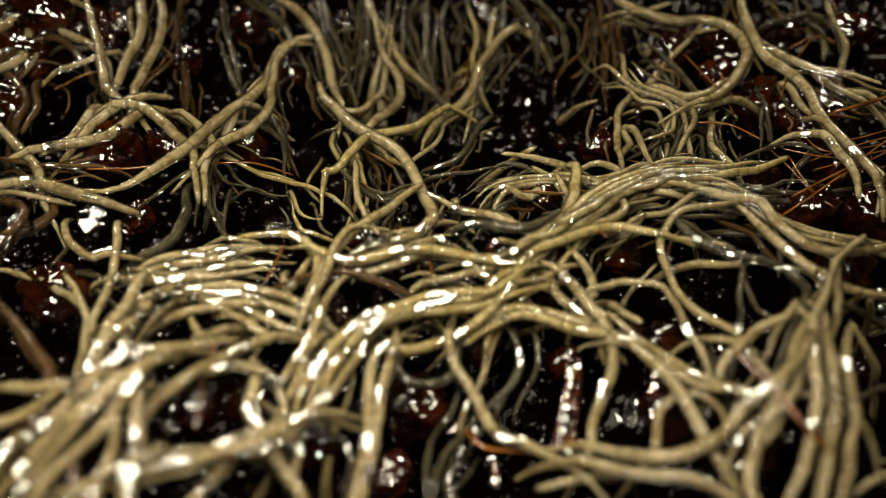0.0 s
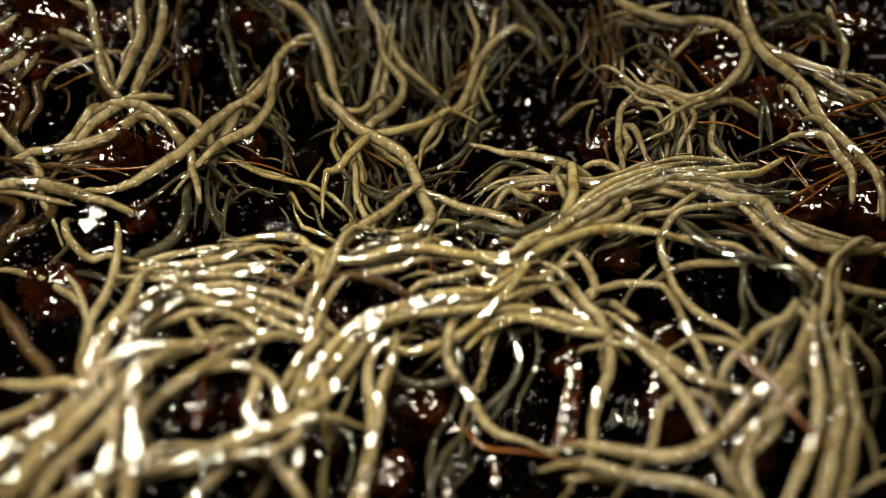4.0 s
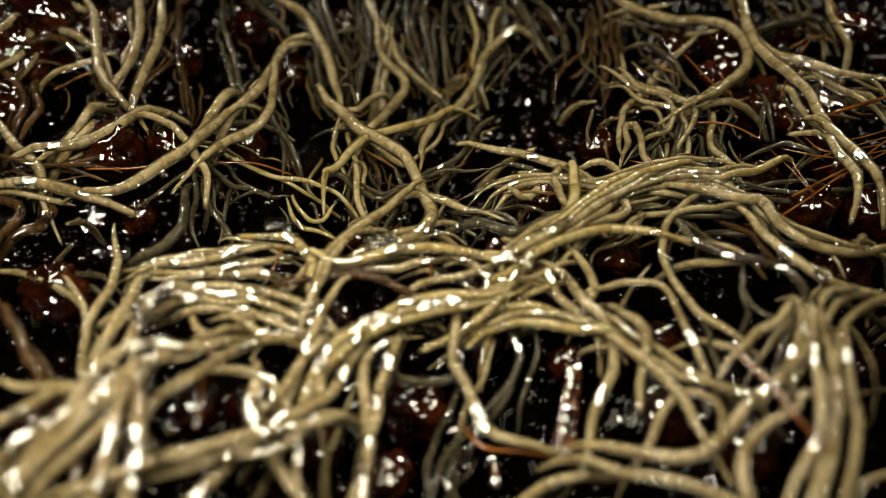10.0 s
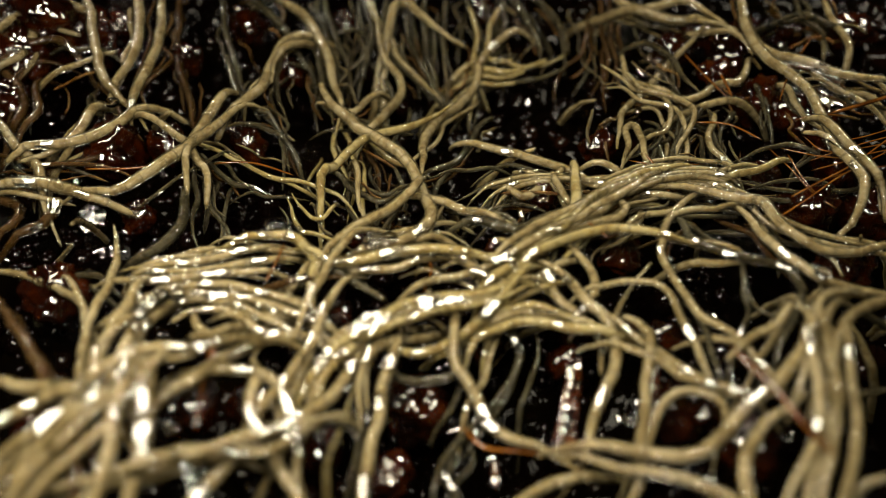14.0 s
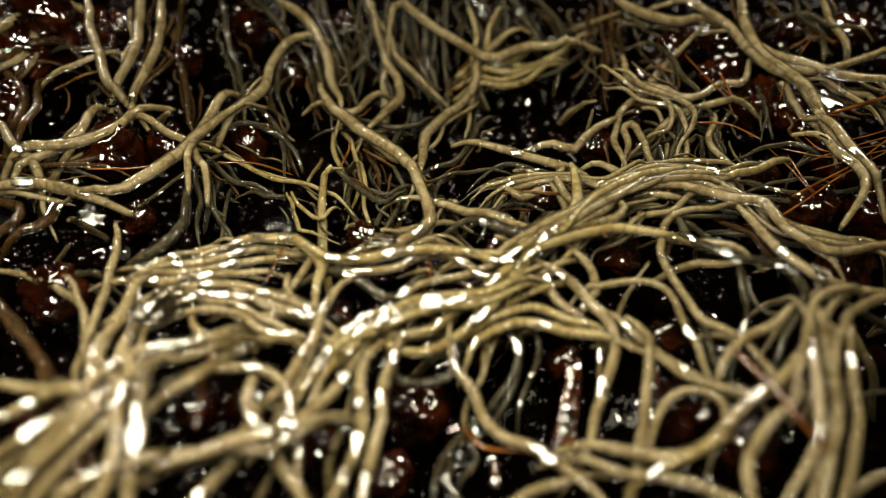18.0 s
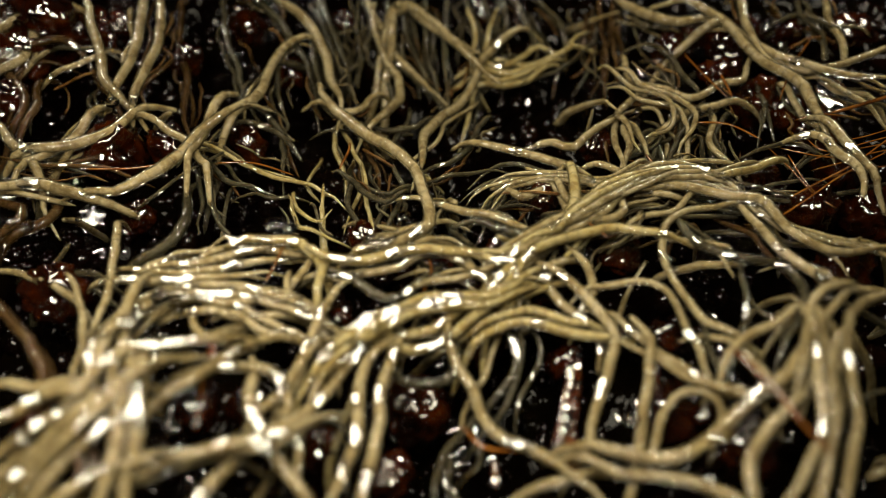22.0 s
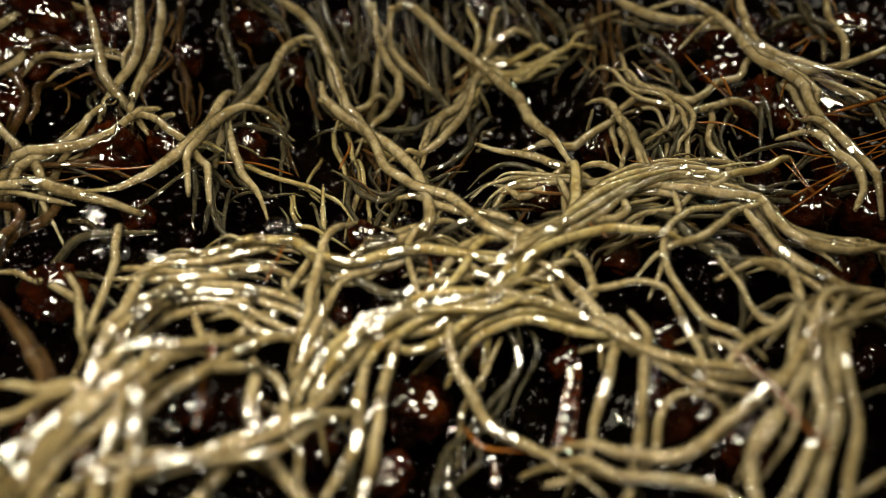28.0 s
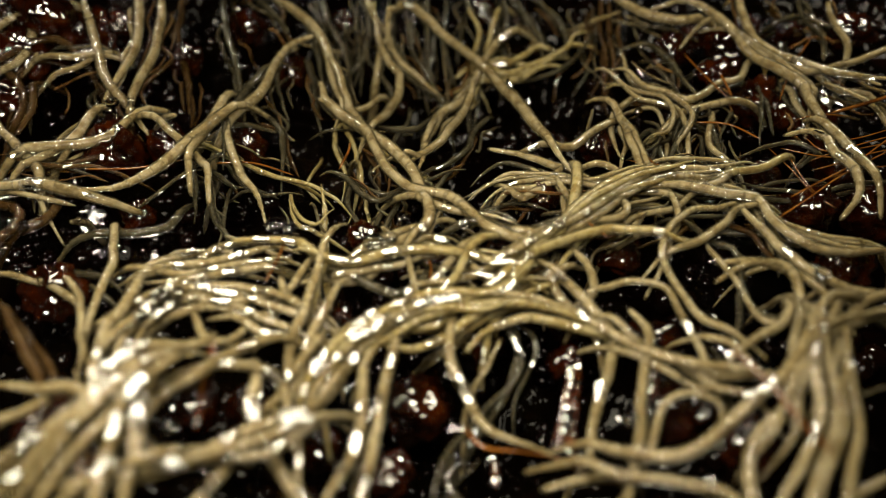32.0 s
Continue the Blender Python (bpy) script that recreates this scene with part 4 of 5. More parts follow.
worm("cream", 0.26, [(-8.9, -10.3, 5.4), (-10.4, -11.2, 5.8), (-12, -11.6, 6.1), (-13, -12.4, 6.1), (-13.9, -13.6, 5.8), (-15.2, -14.6, 5.3), (-16.2, -15.2, 5), (-17.1, -16.2, 4.5)])
worm("cream", 0.25, [(-8.7, -10.1, 5.7), (-10.5, -10.8, 6.2), (-12.1, -11.2, 6.5), (-13.3, -12.2, 6.5), (-14.1, -13.4, 6.2), (-15.5, -14.4, 5.7), (-16.5, -15, 5.3), (-17.6, -16.2, 4.8)])
worm("cream", 0.27, [(-7.2, -8.8, 3.9), (-8.8, -9.9, 4.5), (-10.1, -11.4, 5), (-11.2, -12.5, 5.1), (-11.9, -13.7, 4.9)])
worm("cream", 0.25, [(-10, -11, 4.8), (-8.3, -10.6, 4.2), (-7.1, -11, 3.7), (-6.6, -12.3, 3.5), (-7, -13.2, 3.6)])
worm("cream", 0.33, [(-8, -10.9, 3.9), (-8.1, -12.3, 3.8), (-7.5, -13.4, 3.5), (-6.5, -14.7, 3), (-5.4, -16.1, 2.6)])
worm("brown", 0.29, [(-20.7, -6.7, 3), (-18.3, -9.3, 4), (-16.6, -11.2, 4.7), (-16.1, -13.2, 4.5), (-16.7, -14.5, 4.1)])
worm("cream", 0.35, [(-11.8, -12.2, 6.4), (-11.6, -14.1, 6), (-11.5, -15.3, 5.6), (-11.7, -17.2, 4.9)])
worm("cream", 0.33, [(-12.1, -12.6, 6.8), (-12.2, -14.2, 6.4), (-12.1, -15.3, 6), (-12.5, -17.3, 5.3)])
worm("cream", 0.27, [(-11.4, -12.2, 6.6), (-12.6, -14.2, 6.2), (-14.2, -15.9, 5.6), (-15.1, -17.3, 5)])
worm("cream", 0.26, [(-11.5, -12.3, 6.9), (-13, -14, 6.7), (-14.5, -15.7, 6), (-15.7, -17.3, 5.3)])
worm("cream", 0.27, [(-13.3, -13.3, 6.1), (-14.2, -14.7, 5.6), (-15, -15.9, 5.1), (-15.7, -16.8, 4.8)])
worm("cream", 0.26, [(-13.3, -13.4, 6.4), (-14.5, -14.5, 6), (-15.4, -15.7, 5.5), (-16.3, -16.7, 5)])
worm("cream", 0.21, [(-4.9, -12.9, 3.9), (-6.7, -14.4, 4.4), (-8.3, -15, 4.8), (-10.2, -15.8, 4.9), (-11.8, -16.3, 5), (-14, -16.7, 4.8)])
worm("cream", 0.21, [(-4.8, -12.9, 4.2), (-6.8, -14.1, 4.8), (-8.3, -14.8, 5.2), (-10.2, -15.6, 5.4), (-11.8, -16, 5.4), (-14.2, -16.7, 5.2)])
worm("cream", 0.31, [(-7.7, -14.1, 4.1), (-8.7, -15.4, 4.1), (-9.7, -16.8, 3.9)])
worm("cream", 0.24, [(-10.3, -15.4, 5.4), (-11.3, -16, 5.3), (-12.4, -16.4, 5.2), (-13.4, -17.4, 4.9)])
worm("cream", 0.23, [(-10.2, -15.3, 5.8), (-11.4, -15.7, 5.8), (-12.6, -16.2, 5.7), (-13.9, -17.3, 5.3)])
worm("brown", 0.25, [(-13.9, -14.2, 5.6), (-13.2, -15.4, 5.2), (-12.9, -17, 4.6)])
worm("brown", 0.24, [(-13.9, -14.7, 5.8), (-13.5, -15.7, 5.5), (-13.5, -17.3, 4.9)])
worm("cream", 0.31, [(-17.9, -13.8, 4.8), (-16.6, -13.3, 5.2), (-15.1, -12.6, 5.7), (-13.7, -12.7, 5.8)])
worm("cream", 0.28, [(-19.1, -11.6, 4.1), (-16.7, -12, 4.8), (-14.7, -12.2, 5.2)])
worm("cream", 0.25, [(-14.1, -8.5, 4.6), (-14.8, -10.1, 4.8), (-14.3, -11.8, 4.9), (-13.5, -12.8, 4.8)])
worm("cream", 0.28, [(-5.8, -8.4, 3.2), (-6.4, -9.7, 3.4), (-6.9, -11.3, 3.6), (-7.4, -12.3, 3.8)])
worm("cream", 0.24, [(-6.8, -12.4, 3.1), (-6, -13.5, 2.8), (-6, -15, 2.7), (-5.4, -16.1, 2.4)])
worm("cream", 0.30, [(-2.6, -8, 2.4), (-3.5, -9.4, 2.5), (-3.6, -11.2, 2.4), (-3.6, -12.9, 2.5), (-4, -14.5, 2.7), (-4.6, -16.2, 2.9)], slide=[(0, -11.7), (12, -11.7), (16, 0)])
worm("cream", 0.32, [(-2.2, -8.3, 2.5), (-2.7, -10.2, 2.3), (-2.8, -12, 2.3), (-3, -13.7, 2.6), (-3.2, -16.2, 2.8)])
worm("cream", 0.28, [(0.4, -7.2, 2.2), (0.5, -8.7, 1.8), (1.2, -10, 1.4), (1.7, -11.4, 1.4), (2.4, -12.3, 1.5), (3.8, -12.9, 1.7), (5.1, -13.8, 2), (6.1, -15, 2.3), (6.7, -16.1, 2.4)])
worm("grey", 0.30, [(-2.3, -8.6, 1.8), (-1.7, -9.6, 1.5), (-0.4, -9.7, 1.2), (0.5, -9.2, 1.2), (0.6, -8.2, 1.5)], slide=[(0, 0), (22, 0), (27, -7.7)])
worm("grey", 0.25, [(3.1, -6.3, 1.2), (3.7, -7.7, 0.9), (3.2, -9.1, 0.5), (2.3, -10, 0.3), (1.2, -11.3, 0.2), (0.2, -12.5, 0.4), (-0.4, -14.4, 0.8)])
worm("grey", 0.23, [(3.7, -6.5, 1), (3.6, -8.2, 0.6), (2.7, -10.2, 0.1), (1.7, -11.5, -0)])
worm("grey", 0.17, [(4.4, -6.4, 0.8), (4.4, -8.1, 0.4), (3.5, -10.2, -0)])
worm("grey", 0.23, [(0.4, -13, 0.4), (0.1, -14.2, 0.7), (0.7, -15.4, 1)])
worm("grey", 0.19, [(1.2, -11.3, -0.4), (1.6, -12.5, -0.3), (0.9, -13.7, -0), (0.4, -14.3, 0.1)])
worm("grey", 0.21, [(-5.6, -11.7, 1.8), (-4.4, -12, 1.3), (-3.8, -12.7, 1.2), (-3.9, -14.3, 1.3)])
worm("cream", 0.21, [(2.7, -6.8, 0.9), (2.1, -8.4, 0.4), (1.2, -10, 0)])
worm("cream", 0.27, [(2.7, -15.7, 1.6), (4.2, -14.7, 1.5), (6.1, -14.2, 1.6)])
worm("cream", 0.30, [(9.5, -7.8, 2.9), (9.1, -9.9, 2.6), (8.6, -11.5, 2.4), (8.2, -13, 2.3), (7.7, -15, 2.3)], slide=[(0, -10.4), (8, -10.4), (12, 0)])
worm("cream", 0.23, [(8.3, -8.3, 2.5), (9.8, -9.4, 2.9), (10.8, -10.6, 3.3), (12.2, -11.4, 3.8), (13.2, -11.9, 4), (14.5, -11.7, 4.3)])
worm("cream", 0.24, [(7.9, -6.3, 2.4), (9.3, -8.2, 2.6), (10.5, -9.5, 3), (11.7, -10.9, 3.4), (13.1, -11.8, 3.8)])
worm("cream", 0.33, [(16.1, -8.7, 5.5), (14.9, -10.6, 5.5), (13.8, -11.8, 5.2), (12.3, -12.7, 4.6), (11, -13.9, 4), (9.4, -14.4, 3.6), (7.3, -14, 3.2), (5.8, -13.5, 2.9)])
worm("cream", 0.31, [(16, -9.2, 6.1), (15.6, -11.4, 6), (15.4, -13.3, 5.6), (14.6, -15.1, 5.1), (13.4, -17.2, 4.6)])
worm("cream", 0.30, [(15.2, -10, 6.5), (14.8, -11.7, 6.3), (14.6, -13.5, 5.9), (13.9, -15.1, 5.4), (12.4, -17.2, 4.8)])
worm("cream", 0.30, [(17, -9.8, 5.6), (16.3, -12.2, 5.5), (16, -14.1, 5.1), (14.6, -17.1, 4.5)])
worm("cream", 0.28, [(16.2, -10.5, 6.1), (15.5, -12.5, 5.9), (15.2, -14.2, 5.5), (13.6, -17.2, 4.7)])
worm("cream", 0.33, [(14.2, -12.6, 5.1), (12.6, -13.8, 4.5), (11.8, -15.2, 4.1), (11.8, -16.7, 3.8)])
worm("cream", 0.25, [(8.7, -13.5, 2.2), (9.7, -11.6, 2.6), (10.9, -11.3, 3.1), (11.8, -12.3, 3.3), (11.3, -13.7, 3)])
worm("yellow", 0.32, [(11, -14, 4.2), (9.9, -14.5, 3.9), (8.8, -14.7, 3.6)], slide=[(0, -5.4), (14, -5.4), (17, 0), (20, 0), (24, -5.4)])
worm("grey", 0.22, [(12, -6.9, 3), (12.1, -8.6, 3.1), (12.2, -10.3, 3.1)])
worm("cream", 0.32, [(5.7, -14, 2.5), (7.2, -14.8, 2.8), (9, -15.1, 3.1), (10.6, -15.7, 3.3), (11.6, -16.6, 3.4)])
worm("grey", 0.21, [(16.6, -12.2, 3.4), (18.2, -11.3, 3.1), (20.3, -10.5, 2.3)])
worm("cream", 0.28, [(12.4, -10.1, 4), (13.5, -9.2, 4.4), (14.9, -8.5, 4.6), (15.7, -7.6, 4.5)])
worm("cream", 0.23, [(12.8, -8.7, 3.6), (13.5, -10, 3.8), (14.1, -11.1, 3.8)])
worm("cream", 0.29, [(15.6, -16.4, 3.2), (16.9, -15.3, 3.3), (18.3, -14.7, 3.1)])
worm("yellow", 0.37, [(-6.9, 4.3, 1.2), (-6.2, 5.7, 1), (-5.5, 7.7, 0.8), (-4.5, 9.4, 0.4), (-2.4, 10.7, 0), (-0.5, 12.7, -0.6), (0.9, 13.9, -1)], slide=[(0, 0), (13, 0), (19, -15.9)])
worm("cream", 0.38, [(-10.6, 20.4, 0.1), (-11.8, 18.4, 0.3), (-11.6, 14.6, 0.6), (-11.3, 11.2, 1), (-12.1, 8.7, 1.4), (-13.5, 7.2, 1.6), (-14.5, 5.3, 1.7)], slide=[(0, 0), (10, 0), (16, -19.5)])
worm("grey", 0.33, [(-15.6, 18.6, -0.1), (-14.2, 14.9, -0.1), (-12.6, 12.5, -0), (-11.6, 11.9, -0.1)], slide=[(0, 0), (14, 0), (20, -11)])
worm("cream", 0.39, [(-21.6, 10.7, 1.6), (-19.8, 11.1, 1.5), (-17.5, 9.2, 1.5), (-15.5, 6.9, 1.5), (-14.5, 4.5, 1.7)], slide=[(0, 0), (4, 0), (8, -13.5)])
worm("cream", 0.44, [(-22.3, 7.7, 1.5), (-21.1, 10.5, 1.5), (-19.7, 12.1, 1.4)], slide=[(0, 0), (6, 0), (11, -8.2)])
worm("cream", 0.33, [(-16.9, 10.6, 1.3), (-15, 8.8, 1.3), (-14, 7, 1.4), (-14.1, 4.7, 1.5)], slide=[(0, 0), (3, 0), (7, -10)])
worm("cream", 0.34, [(-29.7, 19.5, 2.1), (-27.2, 19.4, 1.7), (-25.3, 18.5, 1.3), (-23.7, 17.1, 0.9)], slide=[(0, 0), (10, 0), (17, -9.8)])
worm("cream", 0.33, [(-1.5, 3.2, 1.9), (-2.9, 0.8, 2.4), (-4.3, -0.5, 2.6), (-5.3, -2.1, 2.9), (-6, -3.7, 2.9), (-6.4, -5.7, 3)], slide=[(0, 0), (13, 0), (18, -13.3)])
worm("cream", 0.24, [(-5.2, 5.8, 1.2), (-4.9, 2.4, 1.7), (-4.2, 0.2, 2.1), (-3.4, -1.4, 2.4)], slide=[(0, 0), (12, 0), (17, -10.6)])
worm("brown", 0.26, [(-7.7, -4.8, 2.9), (-6.3, -4.4, 2.7), (-4.6, -4.1, 2.5), (-2.9, -4.4, 2.3), (-1.2, -5.1, 2.1), (0.4, -5.8, 1.8)], slide=[(0, 0), (11, 0), (16, -11.6)])
worm("cream", 0.42, [(14.1, 24.2, 0.4), (16.5, 22.7, 0.6), (19.3, 22, 0.9), (21, 20.9, 1), (21.6, 18.7, 1), (21, 16.5, 1), (19.8, 14.5, 1), (17.8, 12.8, 0.9), (15.7, 11.7, 0.9)], slide=[(0, 0), (11, 0), (16, -22.7)])
worm("cream", 0.42, [(22.7, 25.5, 1.6), (22.1, 21, 1.4), (22.2, 17.4, 1.4), (23.2, 14.8, 1.5), (23.9, 12.5, 1.6), (23.8, 9.9, 1.7), (23.9, 7.2, 1.7), (24.5, 5.2, 1.8), (24.9, 3.4, 1.8)], slide=[(0, 0), (18, 0), (25, -25.5)])
worm("grey", 0.32, [(23.8, 21.7, 0.5), (26.2, 22.6, 0.6), (28, 22.9, 0.7), (28.6, 20.6, 0.7)], slide=[(0, 0), (12, 0), (17, -9.8)])
worm("cream", 0.27, [(21.8, -1.9, 2.8), (19.8, -3.8, 3.3), (18.7, -5.6, 3.8), (17.2, -8.6, 4.6)], slide=[(0, 0), (6, 0), (11, -11.4)])
worm("cream", 0.26, [(21.5, -2.1, 3.2), (19.1, -3.9, 3.9), (17.7, -6.2, 4.6), (15.9, -9.3, 5.3)], slide=[(0, 0), (6, 0), (11, -12.6)])
worm("cream", 0.34, [(8.2, -8, 2.7), (9.5, -9.8, 3), (10.2, -11.3, 3.2), (10.5, -13, 3.2), (11.1, -14.7, 3.2), (11.7, -16.2, 3.1)], slide=[(0, 0), (9, 0), (14, -12.1)])
worm("cream", 0.24, [(15.8, -8.8, 5.3), (14.9, -11.1, 5.2), (13.5, -13.2, 4.7), (12.3, -14.3, 4.2)], slide=[(0, 0), (8, 0), (13, -9.8)])
worm("cream", 0.23, [(15.3, -9.3, 5.7), (14.3, -11.1, 5.5), (13, -13, 4.9), (11.6, -14.2, 4.3)], slide=[(0, 0), (8, 0), (13, -9.4)])
worm("cream", 0.24, [(15.1, -12, 4.3), (16.5, -12.4, 4), (17.5, -13.5, 3.5)], slide=[(0, 0), (8, 0), (13, -6.1)])
worm("cream", 0.30, [(-2.5, -8, 2.4), (-3.3, -9.1, 2.4), (-3.3, -11.4, 2.3), (-3.3, -13.6, 2.5), (-3.7, -16, 2.7)], slide=[(0, 0), (11, 0), (16, -11.4)])
worm("grey", 0.22, [(0.4, -6.8, 0.9), (0.9, -8.4, 0.4), (0.6, -10.1, 0), (-0.6, -12.2, 0.2), (-0.9, -14.4, 0.7)], slide=[(0, 0), (12, 0), (18, -11.2)])
worm("cream", 0.26, [(2.1, -6.5, 1.7), (3.8, -6, 1.9), (5.7, -6.2, 2), (7.5, -7.2, 2)], slide=[(0, 0), (12, 0), (18, -8.8)])
worm("cream", 0.28, [(-20.8, 0.5, 1.5), (-19.7, -1.1, 1.7), (-18.2, -2.4, 2), (-17.5, -2.2, 2)], slide=[(0, 0), (6, 0), (10, -7.7)])
worm("cream", 0.32, [(11.5, 3, 1.5), (9.4, 1.8, 1.6), (7.3, 0.3, 1.8), (5.3, -1.4, 2)], slide=[(0, 0), (8, 0), (14, -10.7)])
worm("cream", 0.44, [(-4.1, 23.8, -0.3), (-3.6, 25.1, -0), (-2.7, 25.7, 0.1), (-1.1, 24.2, -0.5), (2, 20.8, -1.3), (4.6, 15.9, -0.9), (6, 10, 0.8), (7.4, 5.7, 1.5)], slide=[(0, -28.8), (18, -28.8), (26, 0)])
worm("cream", 0.38, [(-8.3, 19.6, -0.6), (-6.6, 13.6, -0.1), (-4.8, 9.5, 0.7), (-3.1, 5, 1.4), (-1.4, 3.2, 1.6), (0.5, 2.6, 1.7), (1.5, 0.6, 2.1), (3.5, -0.8, 2.2), (5.1, -1.2, 2.2)], slide=[(0, -29.5), (23, -29.5), (27.5, 0)])
worm("cream", 0.33, [(1.5, 17.4, -2.2), (0.6, 15.1, -1.8), (-0.6, 12.9, -1.1), (-1.5, 8.5, 0.1)], slide=[(0, -12.7), (23, -12.7), (28, 0)])
worm("cream", 0.32, [(-5.4, -12, 3.3), (-4.1, -9.4, 2.8), (-2.5, -7.1, 2.7), (-0.4, -5.8, 2.8), (1.8, -5.4, 2.8), (4, -5.6, 2.7), (6.1, -6.4, 2.7), (7.8, -7.7, 2.7), (9.4, -9, 3.1), (11.4, -10.3, 3.9), (13.3, -11.1, 4.5)], slide=[(0, -26.8), (22, -26.8), (27.5, 0)])
worm("yellow", 0.30, [(-3.7, -9.2, 2.6), (-2.2, -7.5, 2.4), (-0.1, -6.3, 2.5), (2.4, -5.9, 2.5), (4.5, -6.1, 2.5), (6.9, -7.1, 2.5)], slide=[(0, -14.9), (24, -14.9), (28.5, 0)])
worm("cream", 0.24, [(7.5, -6.6, 2.5), (8.8, -8, 2.7), (10.5, -9.6, 3.2), (12.3, -10.7, 3.9), (14.2, -11.1, 4.4)], slide=[(0, -11.6), (22, -11.6), (27, 0)])
worm("grey", 0.33, [(-20, -0.2, 1), (-17.5, 0.1, 1.1), (-15.3, 0.6, 1.1), (-14.8, 2.3, 0.9)], slide=[(0, -9.5), (26, -9.5), (30, 0)])
worm("cream", 0.28, [(-5.6, -1.2, 2.7), (-6, -3.8, 2.9), (-6.5, -6.3, 3), (-6.7, -9, 3.2), (-6.8, -11.5, 3.3)], slide=[(0, -13.5), (24, -13.5), (29, 0)])
worm("cream", 0.33, [(-10.8, -10.5, 5.7), (-12.3, -11.7, 5.9), (-13.4, -12.7, 5.8), (-14.6, -14.6, 5.2), (-15.3, -16.8, 4.4)], slide=[(0, -11.1), (22, -11.1), (27, 0)])
worm("cream", 0.23, [(20.9, -7.4, 3.8), (17.2, -9.4, 5.2), (15.3, -11.3, 5.4), (14.2, -12.7, 5.1), (13.4, -14.5, 4.5)], slide=[(0, -14), (23, -14), (28, 0)])
worm("cream", 0.22, [(20.9, -7.3, 4.1), (16.8, -9.2, 5.7), (14.8, -11.2, 5.8), (13.7, -12.7, 5.3), (12.5, -14.7, 4.7)], slide=[(0, -14.8), (23, -14.8), (28, 0)])
worm("cream", 0.44, [(19.6, 21.9, 0.8), (20.6, 22, 0.9), (22.1, 18.8, 1), (23.4, 16.3, 1.1), (24.4, 13.6, 1.2), (24, 11.5, 1.2)], slide=[(0, -15.4), (19, -15.4), (24, 0)])
worm("cream", 0.32, [(11.6, 11, 0.5), (12, 8.2, 1), (12.1, 5.2, 1.3), (12.9, 3.5, 1.5), (15, 4, 1.5)], slide=[(0, -12.9), (20, -12.9), (25, 0)])
worm("cream", 0.26, [(12.9, 3.3, 1.5), (12.9, 0.8, 1.9), (11.7, -1.6, 2.3), (11.1, -3.3, 2.4)], slide=[(0, -10.1), (24, -10.1), (28, 0)])
worm("cream", 0.32, [(-14.1, 11.4, 0.6), (-13.2, 8.3, 0.9), (-12, 5.4, 1.1), (-10.6, 2.8, 1.3)], slide=[(0, -12.4), (21, -12.4), (27, 0)])
worm("grey", 0.36, [(-11.7, 18.6, -0.4), (-13.1, 15.2, 0.1), (-14, 11.4, 0.6), (-13.7, 8.8, 0.9)], slide=[(0, -13.3), (20, -13.3), (26, 0)])
worm("cream", 0.33, [(-27.5, 16.8, 1.5), (-25.7, 16.9, 1.3), (-23.9, 17.4, 1.2)], slide=[(0, -6.7), (21, -6.7), (26, 0)])
worm("cream", 0.34, [(16.8, 4.8, 1.6), (15.3, 3.2, 1.8), (13.9, 3.7, 1.7), (12.4, 4.4, 1.6)], slide=[(0, -8.4), (22, -8.4), (28, 0)])
worm("cream", 0.31, [(-0.1, -3.8, 2.1), (1.1, -1.9, 2.2), (2.6, -0.8, 2.1), (4.1, -1.2, 2.1)], slide=[(0, -8.6), (24, -8.6), (28, 0)])
worm("cream", 0.24, [(-6.4, -3.8, 2.1), (-5.3, -4, 2), (-3.9, -3.8, 1.9), (-3.3, -3.2, 1.9)], slide=[(0, -6.4), (20, -6.4), (24, 0)])
worm("cream", 0.26, [(18.9, -6.1, 2.8), (18.2, -4.8, 2.9), (17.2, -4.3, 3.1), (15.1, -4.2, 3.4)], slide=[(0, -7.7), (23, -7.7), (28, 0)])
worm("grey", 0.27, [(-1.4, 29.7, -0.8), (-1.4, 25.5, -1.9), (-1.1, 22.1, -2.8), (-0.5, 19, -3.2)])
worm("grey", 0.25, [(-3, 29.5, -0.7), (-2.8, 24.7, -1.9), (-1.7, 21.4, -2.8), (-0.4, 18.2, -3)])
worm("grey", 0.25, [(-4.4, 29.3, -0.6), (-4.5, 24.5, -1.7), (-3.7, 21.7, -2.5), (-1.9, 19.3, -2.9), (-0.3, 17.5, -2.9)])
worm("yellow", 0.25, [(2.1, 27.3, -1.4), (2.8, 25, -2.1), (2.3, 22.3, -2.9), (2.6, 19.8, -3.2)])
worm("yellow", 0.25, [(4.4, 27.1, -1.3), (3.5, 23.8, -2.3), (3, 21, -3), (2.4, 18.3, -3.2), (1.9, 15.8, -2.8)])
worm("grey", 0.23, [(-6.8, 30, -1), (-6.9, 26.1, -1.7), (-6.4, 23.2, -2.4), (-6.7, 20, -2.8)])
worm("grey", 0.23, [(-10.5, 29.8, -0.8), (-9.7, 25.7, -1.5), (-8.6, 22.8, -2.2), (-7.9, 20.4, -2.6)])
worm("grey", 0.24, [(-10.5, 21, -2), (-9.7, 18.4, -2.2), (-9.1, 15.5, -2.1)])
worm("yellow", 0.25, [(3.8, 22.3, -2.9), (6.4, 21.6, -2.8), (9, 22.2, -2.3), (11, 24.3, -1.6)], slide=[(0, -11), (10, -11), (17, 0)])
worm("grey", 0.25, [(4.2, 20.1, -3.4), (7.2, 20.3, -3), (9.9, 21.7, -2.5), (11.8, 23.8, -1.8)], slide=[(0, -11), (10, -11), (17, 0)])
worm("brown", 0.21, [(12.9, 29.9, -0.9), (12.6, 25.1, -1.6), (12.6, 21.2, -2.2), (11.9, 17.9, -2.4)])
